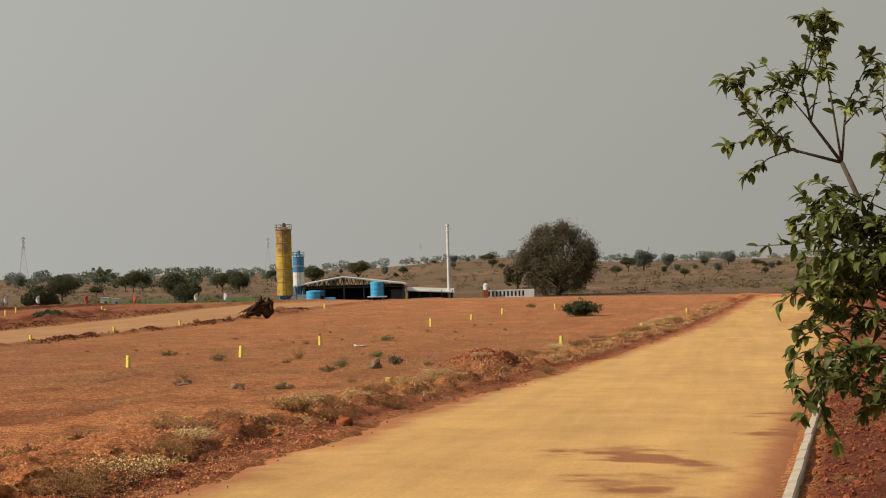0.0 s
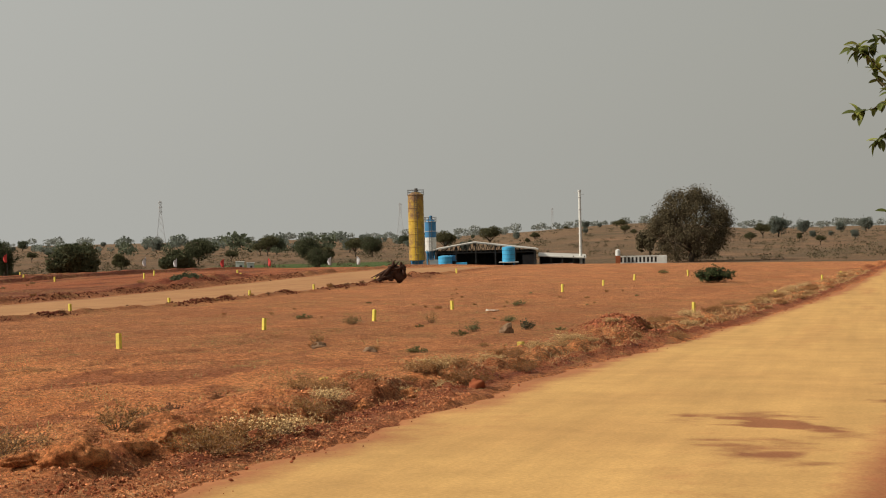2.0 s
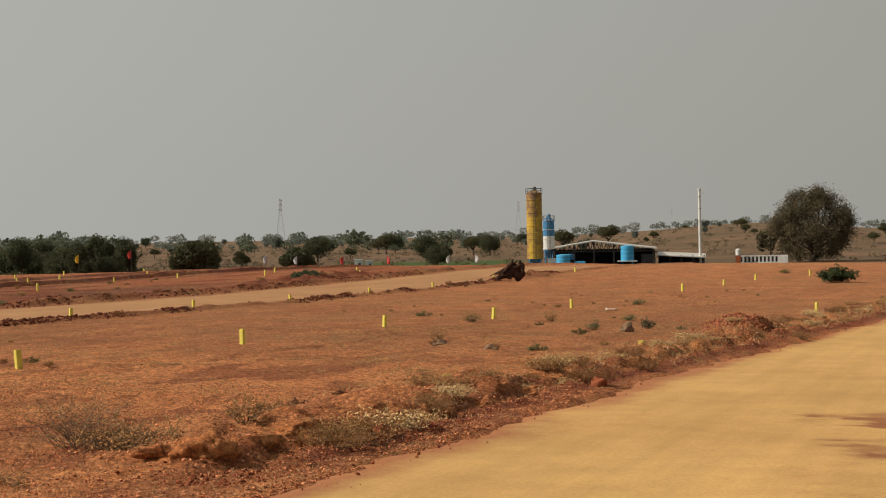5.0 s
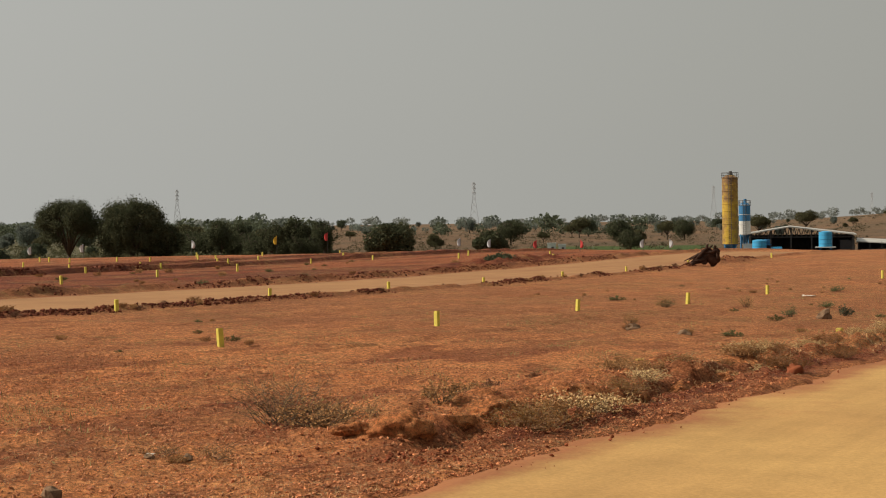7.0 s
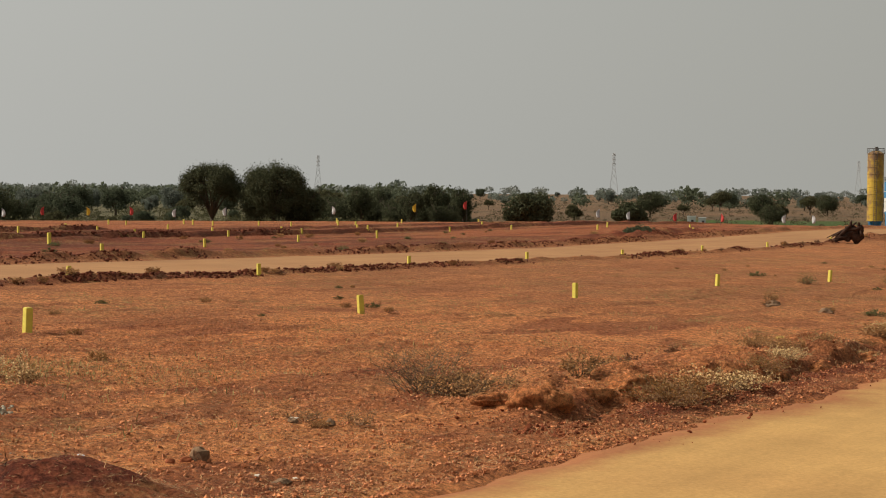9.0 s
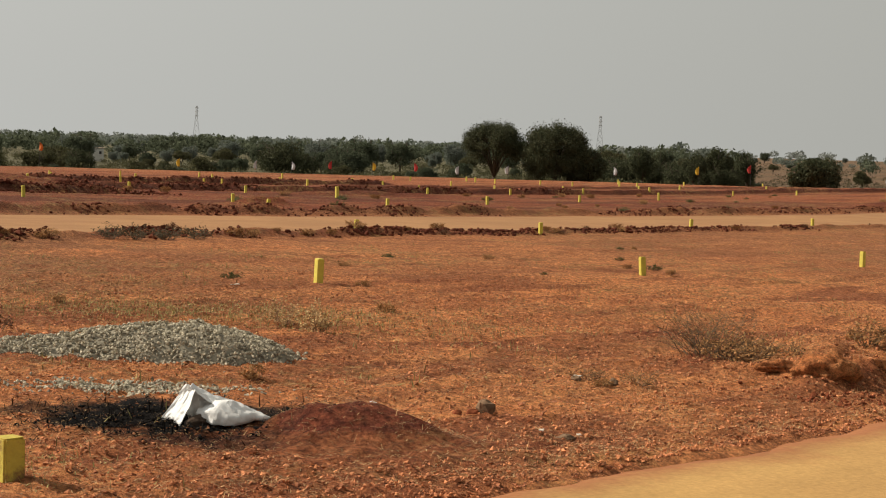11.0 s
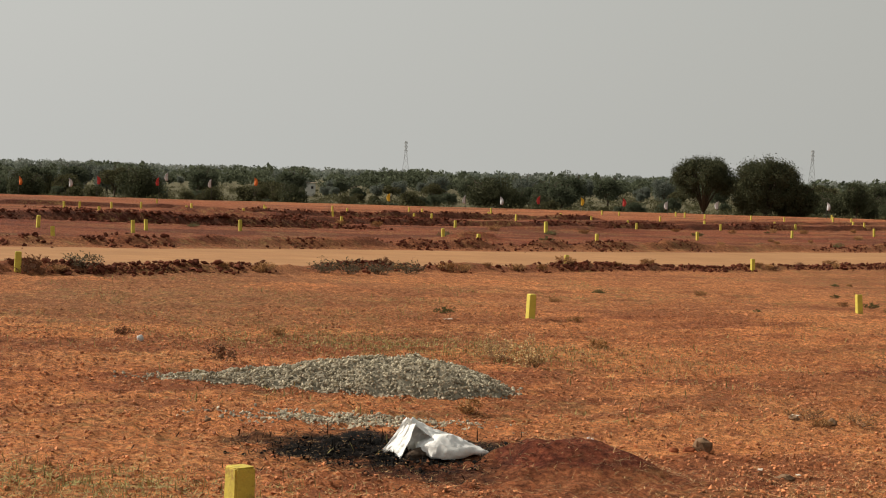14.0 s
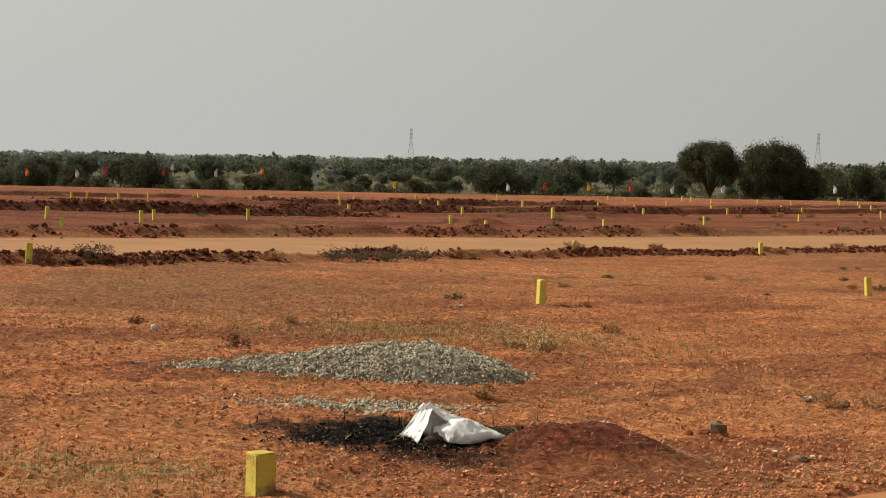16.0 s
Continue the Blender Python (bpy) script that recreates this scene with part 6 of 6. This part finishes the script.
# ---- weeds, brush and shrubs ----
def weed_mesh(seed, r, h, stems, leaf, leaves_per, mat, up=0.6, leaf_mat=None):
    rng = random.Random(seed)
    tubes, vs, fs = [], [], []
    for k in range(stems):
        a = rng.uniform(0, 6.283)
        s = r * rng.random() ** 0.6
        e = Vector((math.cos(a) * s, math.sin(a) * s, h * rng.uniform(0.25, 1.0) * (1 - 0.45 * s / r)))
        b = Vector((math.cos(a) * s * rng.uniform(0.1, 0.6), math.sin(a) * s * rng.uniform(0.1, 0.6), -0.01))
        w = 0.16 * r
        m = b.lerp(e, 0.4) + Vector((rng.uniform(-1, 1), rng.uniform(-1, 1), rng.uniform(-0.2, 0.8))) * w
        m2 = b.lerp(e, 0.72) + Vector((rng.uniform(-1, 1), rng.uniform(-1, 1), rng.uniform(-0.4, 0.8))) * w
        tubes.append(tube([b, m, m2, e], [0.0035, 0.0028, 0.002, 0.001], 3))
        ends = [(b, m, m2), (m, m2, e)]
        for j in range(3):
            q = m.lerp(e, rng.random())
            e2 = q + Vector((rng.uniform(-1, 1), rng.uniform(-1, 1), rng.uniform(-0.2, 0.8))) * 0.32 * r
            q2 = q.lerp(e2, 0.5) + Vector((rng.uniform(-1, 1), rng.uniform(-1, 1), rng.uniform(-1, 1))) * 0.06 * r
            tubes.append(tube([q, q2, e2], [0.002, 0.0014, 0.0008], 3))
            ends.append((q, q2, e2))
        for b1, m1, e1 in ends:
            for j in range(leaves_per):
                t = rng.uniform(0.35, 1.0)
                p = m1.lerp(e1, t) if rng.random() < 0.7 else b1.lerp(m1, t)
                d = Vector((rng.uniform(-1, 1), rng.uniform(-1, 1), rng.uniform(-0.5, 0.9))).normalized()
                w = d.orthogonal().normalized() * leaf * 0.32
                l_ = leaf * rng.uniform(0.6, 1.3)
                o = len(vs)
                vs += [p, p + d * l_ * 0.5 + w, p + d * l_, p + d * l_ * 0.5 - w]
                fs.append((o, o + 1, o + 2, o + 3))
    tv, tf = merge(tubes)
    return mesh_of("twig_tangle", tv, tf, mat), (mesh_of("foliage", vs, fs, leaf_mat) if vs else None)


def weed(name, seed, r, h, stems, leaf, per, label, category, leaf_mat, twig_mat=None, group=""):
    t = thing(name, label, category, group=group)
    a, b = weed_mesh(seed, r, h, stems, leaf, per, twig_mat or TWIG, leaf_mat=leaf_mat)
    part("twig_tangle", a, None, t)
    if b:
        part("foliage", b, None, t)
    return t


DARKTWIG = material("grey_brown_twig", (0.17, 0.11, 0.06), (0.085, 0.055, 0.03), scale=6, bump_h=0, island=0.4)
SEEDW = material("pale_seed_head", (0.64, 0.44, 0.20), (0.42, 0.26, 0.11), scale=3, bump_h=0, island=0.35)
GREENW = leafy("dull_green_weed", (0.10, 0.12, 0.045), (0.15, 0.14, 0.06), island=0.4)
REDW = leafy("reddish_weed", (0.15, 0.065, 0.04), (0.20, 0.10, 0.05), island=0.4)


def set_at(t, x, y, turn=0.0, s=1.0, up=0.0):
    t.matrix_world = Matrix.Translation((x, y, ground_z(x, y) + up)) @ Matrix.Rotation(turn, 4, "Z") @ Matrix.Scale(s, 4)


def scatter():
    rng = random.Random(31)
    set_at(weed("dry_bush", 1, 0.54, 0.58, 75, 0.016, 2, "sprawling leafless dry bush with brown litter beneath", "bush", DRYLEAF, DARKTWIG), 3.80, 13.45)
    set_at(weed("dry_bush", 2, 0.46, 0.20, 90, 0.022, 4, "low tangle of dry brown twigs on the plot", "bush", DRYLEAF, DARKTWIG), 4.0, 13.05, 1.0)
    set_at(weed("dry_weed", 3, 0.16, 0.36, 34, 0.02, 4, "tall dry weed with pale seed heads", "weed", SEEDW), 0.62, 14.3)
    set_at(weed("dry_weed", 33, 0.24, 0.30, 30, 0.018, 4, "thin dry weed with pale seed heads", "weed", SEEDW), 0.35, 14.9)
    set_at(weed("red_weed", 4, 0.15, 0.22, 16, 0.022, 3, "small reddish-brown weed on the plot", "weed", REDW), -1.9, 13.4)
    set_at(weed("dry_weed", 5, 0.09, 0.15, 16, 0.02, 4, "small dry weed beside gravel", "weed", DRYLEAF), 0.05, 11.0)
    set_at(weed("dry_weed", 6, 0.06, 0.16, 10, 0.015, 3, "thin dry stalk on a red mound", "weed", None), 0.68, 9.3)
    set_at(weed("dry_weed", 7, 0.18, 0.12, 22, 0.016, 2, "flat dry weed among small stones", "weed", DRYLEAF), 2.75, 11.6)
    set_at(weed("dry_weed", 71, 0.18, 0.08, 20, 0.016, 2, "flat dry weed beside a pale stone", "weed", DRYLEAF), 2.4, 11.75)
    set_at(weed("spiky_plant", 8, 0.20, 0.36, 34, 0.06, 1, "dark spiky plant on the plot", "plant", LEAF, BARK), 23.06, 33.9)
    for k, (u, v, h) in enumerate(((43.3, 13.15, 0.5), (34.35, 11.2, 0.28), (45.3, 11.5, 0.45), (39.9, 9.1, 0.35), (13.6, 6.15, 0.30), (14.6, 6.3, 0.26))):
        set_at(weed("dry_weed", 210 + k, 0.16 + 0.2 * h, h, 34, 0.026, 3, "upright half-dry weed on the open plot", "weed", GREENW if k == 3 else DRYLEAF, DARKTWIG), *xy(u, v))
    for k, (x, y) in enumerate(((-2.05, 28.3), (-1.66, 28.4), (-1.15, 28.8), (-0.65, 29.8), (-5.3, 24.6))):
        set_at(weed("dry_bush", 230 + k, 0.30, 0.30 if k != 3 else 0.36, 30, 0.035, 2, "dusty grey-brown bush on the far road's bank", "bush", LEAFBIG, DARKTWIG), x, y)
    set_at(weed("green_shrub", 9, 1.05, 0.95, 90, 0.13, 6, "dense green shrub on the far plot", "shrub", LEAFBUSH), 57.8, 67.9)
    # pale brush on the near bank
    protos = [weed("bank_brush", 40 + k, 0.36, 0.20, 60, 0.019, 6, "low pale dry brush on the road bank", "brush", SEEDW if k % 2 == 0 else DRYLEAF, group="brush on the road bank") for k in range(4)]
    spots = [(13.1, 5.15, 1.15), (13.7, 5.2, 1.2), (14.3, 5.15, 1.2), (14.9, 5.2, 1.1), (15.6, 5.3, 1.0), (16.3, 5.4, 0.9), (17.4, 5.5, 0.8)]
    for i in range(46):
        u = 18 + 42 * rng.random() ** 1.1
        spots.append((u, 5.2 + rng.gauss(0.3, 0.45) - 0.05 * max(0, u - 25), rng.uniform(0.5, 1.05)))
    for i in range(30):
        u = 50 + 50 * rng.random()
        spots.append((u, 5.0 + rng.gauss(0.3, 0.5) - 0.055 * (u - 25), rng.uniform(0.6, 1.2)))
    for i, (u, v, s) in enumerate(spots):
        x, y = xy(u, v)
        t = protos[i] if i < 4 else copy_thing(protos[rng.randrange(4)], Matrix.Identity(4))
        set_at(t, x, y, rng.uniform(0, 6.28), s)
    # weeds over the plots and along the far road
    p2 = [weed("field_weed", 60 + k, 0.18, 0.12 + 0.03 * k, 24, 0.022, 4, ("dull green weed tuft on bare soil", "dry brownish weed on bare soil", "reddish weed on bare soil")[k], "weed", (GREENW, DRYLEAF, REDW)[k], group="weeds on the plots") for k in range(3)]
    fixed = [(43.8, 13.3, 1.6, 0), (32.8, 10.7, 1.0, 1), (30.3, 8.8, 1.0, 1), (30.2, 7.9, 1.2, 0), (12.7, 10.8, 0.8, 1), (48.0, 16.0, 1.5, 0), (38.0, 9.0, 1.2, 0), (46.0, 9.5, 1.5, 0), (60.0, 12.0, 1.6, 0), (104, 12, 2.2, 0), (16.4, 6.9, 0.9, 2), (18.3, 7.1, 0.8, 2), (19.5, 6.6, 0.9, 1), (15.2, 7.0, 0.8, 1),
             (10.0, 12.5, 0.7, 1), (8.5, 12.8, 0.6, 2), (24.0, 14.6, 0.8, 0), (22.9, 13.6, 0.7, 1), (15.6, 13.6, 0.8, 1), (9.8, 6.4, 0.5, 1)]
    for i in range(22):
        fixed.append((rng.uniform(12, 30), None, rng.uniform(0.5, 1.5), rng.choice((1, 1, 2))))
    for i in range(22):
        fixed.append((rng.uniform(30, 95), None, rng.uniform(0.8, 1.4), rng.choice((1, 2))))
    for i in range(40):
        fixed.append((rng.uniform(14, 80), rng.uniform(7, 20), rng.uniform(0.3, 0.9), rng.choice((0, 1, 1))))
    for i in range(36):
        fixed.append((rng.uniform(20, 95), rng.uniform(33, 48), rng.uniform(0.8, 1.8), rng.choice((0, 1, 1))))
    for i, (u, v, s, k) in enumerate(fixed):
        if v is None:
            v = float(road2_near(np.array([u]))[0]) - 0.5 + rng.gauss(0, 0.2)
        x, y = xy(u, v)
        src = p2[k]
        t = src if "set" not in src else copy_thing(src, Matrix.Identity(4))
        src["set"] = 1
        set_at(t, x, y, rng.uniform(0, 6.28), s)
    for src in p2:
        del src["set"]


scatter()


STUMPM = material("old_root_wood", (0.075, 0.042, 0.03), (0.035, 0.02, 0.015), scale=6, rough=1.0, spec=0.05, bump_h=0.8, bump_scale=18)


def stump():
    rng = random.Random(14)
    p = Vector((*xy(89.3, 25.0), 0))
    s = thing("tree_stump", "uprooted dark tree stump with splayed roots", "stump", Matrix.Translation((p.x, p.y, ground_z(p.x, p.y) - 0.05)) @ Matrix.Rotation(radians(-29.9), 4, "Z"))
    bm = bmesh.new()
    for x, z, r, high in ((0.52, 0.35, 0.25, 1.2), (0.80, 0.72, 0.12, 1.8), (0.30, 0.62, 0.12, 1.8), (0.05, 0.25, 0.15, 0.8)):
        lump = rnd_rock(rng, r, high, 3, 0.5)
        bmesh.ops.translate(lump, vec=(x, rng.uniform(-0.1, 0.1), z), verts=lump.verts)
        me = bpy.data.meshes.new("lump")
        lump.to_mesh(me)
        lump.free()
        bm.from_mesh(me)
        bpy.data.meshes.remove(me)
    part("bole", bm, STUMPM, s)
    for k in range(38):
        b = Vector((rng.uniform(0.0, 0.85), rng.uniform(-0.2, 0.2), rng.uniform(0.3, 0.9)))
        if k < 14:
            e = Vector((rng.uniform(-1.05, -0.3), rng.uniform(-0.5, 0.5), rng.uniform(0.0, 0.35)))
        else:
            e = b + Vector((rng.uniform(-0.5, 0.4), rng.uniform(-0.3, 0.3), rng.uniform(-0.1, 0.5)))
        part("root", mesh_of("root", *tube([b, b.lerp(e, 0.5) + Vector((0, rng.uniform(-0.1, 0.1), rng.uniform(-0.05, 0.2))), e], [0.11, 0.07, 0.02], 6), STUMPM, True), None, s)
    b = thing("brush_heap", "dark heap of cut brush beside the far road", "brush", Matrix.Translation((*xy(88, 36.2), ground_z(*xy(88, 36.2)))))
    a_, b_ = weed_mesh(90, 0.9, 0.5, 90, 0.12, 6, TWIG, leaf_mat=LEAF)
    part("twig_tangle", a_, None, b)
    part("foliage", b_, None, b)


stump()


# ---- young tree in the planting bed ----
YLEAF = leafy("young_tree_leaf", (0.068, 0.088, 0.022), (0.13, 0.145, 0.042), island=0.35, rough=0.4, translucent=0.3)
YTIP = leafy("young_tree_tip_leaf", (0.23, 0.27, 0.06), (0.28, 0.29, 0.08), island=0.2, rough=0.4, translucent=0.35)


def leaf_data(name, l_, w_, droop, mat):
    vs, fs = [], []
    n = 7
    for k in range(n + 1):
        t = k / n
        w = w_ * max(0.0, math.sin(math.pi * (0.03 + 0.97 * t))) ** 0.75 if t < 1 else 0.0
        z = -droop * l_ * t * t
        x = l_ * t * (1 - 0.25 * droop * t)
        vs += [(x, -w, z + 0.35 * w), (x, 0, z), (x, w, z + 0.35 * w)]
    for k in range(n):
        a = 3 * k
        fs += [(a, a + 3, a + 4, a + 1), (a + 1, a + 4, a + 5, a + 2)]
    return mesh_of(name, vs, fs, mat, True)


def young_tree():
    rng = random.Random(17)
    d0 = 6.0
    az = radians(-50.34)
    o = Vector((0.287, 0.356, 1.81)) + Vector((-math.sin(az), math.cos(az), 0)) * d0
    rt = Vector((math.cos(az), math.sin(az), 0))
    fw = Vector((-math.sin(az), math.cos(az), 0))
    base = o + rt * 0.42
    gz = ground_z(base.x, base.y)
    t = thing("young_tree", "slender young tree with drooping glossy dark leaves", "tree", Matrix.Translation((base.x, base.y, gz)))

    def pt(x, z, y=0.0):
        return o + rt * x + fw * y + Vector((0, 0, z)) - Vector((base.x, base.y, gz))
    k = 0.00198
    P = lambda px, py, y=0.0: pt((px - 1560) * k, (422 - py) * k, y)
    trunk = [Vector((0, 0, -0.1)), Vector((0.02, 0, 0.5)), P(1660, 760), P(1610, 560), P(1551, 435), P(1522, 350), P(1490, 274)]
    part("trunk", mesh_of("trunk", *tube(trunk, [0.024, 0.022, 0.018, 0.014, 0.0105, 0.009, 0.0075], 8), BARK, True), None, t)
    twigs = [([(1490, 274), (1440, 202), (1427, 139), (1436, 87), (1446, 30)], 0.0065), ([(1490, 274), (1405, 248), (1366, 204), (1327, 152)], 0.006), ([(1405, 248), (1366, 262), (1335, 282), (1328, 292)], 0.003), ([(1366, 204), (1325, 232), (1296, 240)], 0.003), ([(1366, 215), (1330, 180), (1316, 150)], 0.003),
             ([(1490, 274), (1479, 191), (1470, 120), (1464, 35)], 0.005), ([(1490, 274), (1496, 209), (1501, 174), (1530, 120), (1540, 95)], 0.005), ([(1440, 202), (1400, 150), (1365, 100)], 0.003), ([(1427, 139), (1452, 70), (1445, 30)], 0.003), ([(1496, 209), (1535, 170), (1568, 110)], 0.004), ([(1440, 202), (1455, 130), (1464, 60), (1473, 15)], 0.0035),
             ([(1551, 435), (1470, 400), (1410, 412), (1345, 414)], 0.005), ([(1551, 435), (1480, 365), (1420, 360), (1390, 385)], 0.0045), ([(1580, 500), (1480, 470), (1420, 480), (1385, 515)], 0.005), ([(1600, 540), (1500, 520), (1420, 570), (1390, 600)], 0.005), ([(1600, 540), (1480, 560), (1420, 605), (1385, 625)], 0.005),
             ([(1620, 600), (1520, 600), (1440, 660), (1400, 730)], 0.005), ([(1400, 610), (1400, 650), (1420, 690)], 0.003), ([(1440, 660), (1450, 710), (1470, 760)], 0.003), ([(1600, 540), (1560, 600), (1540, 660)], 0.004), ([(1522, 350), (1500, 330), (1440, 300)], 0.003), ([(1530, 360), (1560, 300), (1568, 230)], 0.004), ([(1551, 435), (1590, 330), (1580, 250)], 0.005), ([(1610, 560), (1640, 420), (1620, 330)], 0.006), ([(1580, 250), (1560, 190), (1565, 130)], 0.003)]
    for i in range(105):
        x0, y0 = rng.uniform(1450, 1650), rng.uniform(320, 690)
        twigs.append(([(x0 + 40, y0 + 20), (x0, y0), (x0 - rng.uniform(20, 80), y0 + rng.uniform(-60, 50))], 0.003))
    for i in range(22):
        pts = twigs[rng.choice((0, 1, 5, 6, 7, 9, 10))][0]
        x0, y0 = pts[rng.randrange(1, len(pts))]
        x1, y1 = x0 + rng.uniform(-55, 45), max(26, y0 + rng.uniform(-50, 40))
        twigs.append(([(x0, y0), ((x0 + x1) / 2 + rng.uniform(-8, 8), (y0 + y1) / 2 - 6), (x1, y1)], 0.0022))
    meshes = [leaf_data("leaf", 0.052, 0.0125, 0.25, YLEAF), leaf_data("leaf", 0.062, 0.0140, 0.55, YLEAF), leaf_data("leaf", 0.044, 0.0115, 0.10, YLEAF)]
    tips = [leaf_data("leaf", 0.045, 0.0085, 0.2, YTIP), leaf_data("leaf", 0.055, 0.010, 0.5, YTIP)]
    spots_ = []
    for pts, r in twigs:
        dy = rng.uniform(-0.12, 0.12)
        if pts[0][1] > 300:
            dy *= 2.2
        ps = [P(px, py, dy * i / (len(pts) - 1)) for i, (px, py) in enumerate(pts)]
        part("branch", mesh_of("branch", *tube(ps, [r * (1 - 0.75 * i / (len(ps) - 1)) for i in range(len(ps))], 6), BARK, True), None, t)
        upper = pts[-1][1] < 300
        n = (19 if upper else 22)
        for j in range(n):
            f = rng.uniform(0.3, 1.0) * (len(ps) - 1)
            i0 = min(int(f), len(ps) - 2)
            p = ps[i0].lerp(ps[i0 + 1], f - i0)
            tip = f > (len(ps) - 1) * 0.8
            spots_.append((p, tip and rng.random() < (0.75 if upper else 0.25), ps[i0 + 1] - ps[i0]))
    rng.shuffle(spots_)
    extra, fresh = [], []
    for i, (p, tip, d) in enumerate(spots_):
        side = Vector((rng.uniform(-1, 1), rng.uniform(-1, 1), rng.uniform(-0.8, 0.7) if not tip else rng.uniform(-0.2, 0.8)))
        q = (side + d.normalized() * 0.5).normalized().to_track_quat("X", "Z").to_matrix().to_4x4()
        m = Matrix.Translation(p) @ q @ Matrix.Rotation(rng.uniform(-0.6, 0.6), 4, "X") @ Matrix.Scale(rng.uniform(0.7, 1.15) * (0.85 if p.z > 2.0 else 1.0), 4)
        me = rng.choice(tips if tip else meshes)
        if i < 300:
            ob = part("leaf", me, None, t)
            ob.matrix_basis = m
        else:
            (fresh if tip else extra).append(([m @ v.co for v in me.vertices], [tuple(f.vertices) for f in me.polygons]))
    if extra:
        e = part("inner_leaves", mesh_of("inner_leaves", *merge(extra), YLEAF, True), None, t)
        e["kind"] = "stuff"
        e = part("fresh_leaves", mesh_of("fresh_leaves", *merge(fresh), YTIP, True), None, t, "pale green young leaves at the twig tips")
        e["kind"] = "stuff"


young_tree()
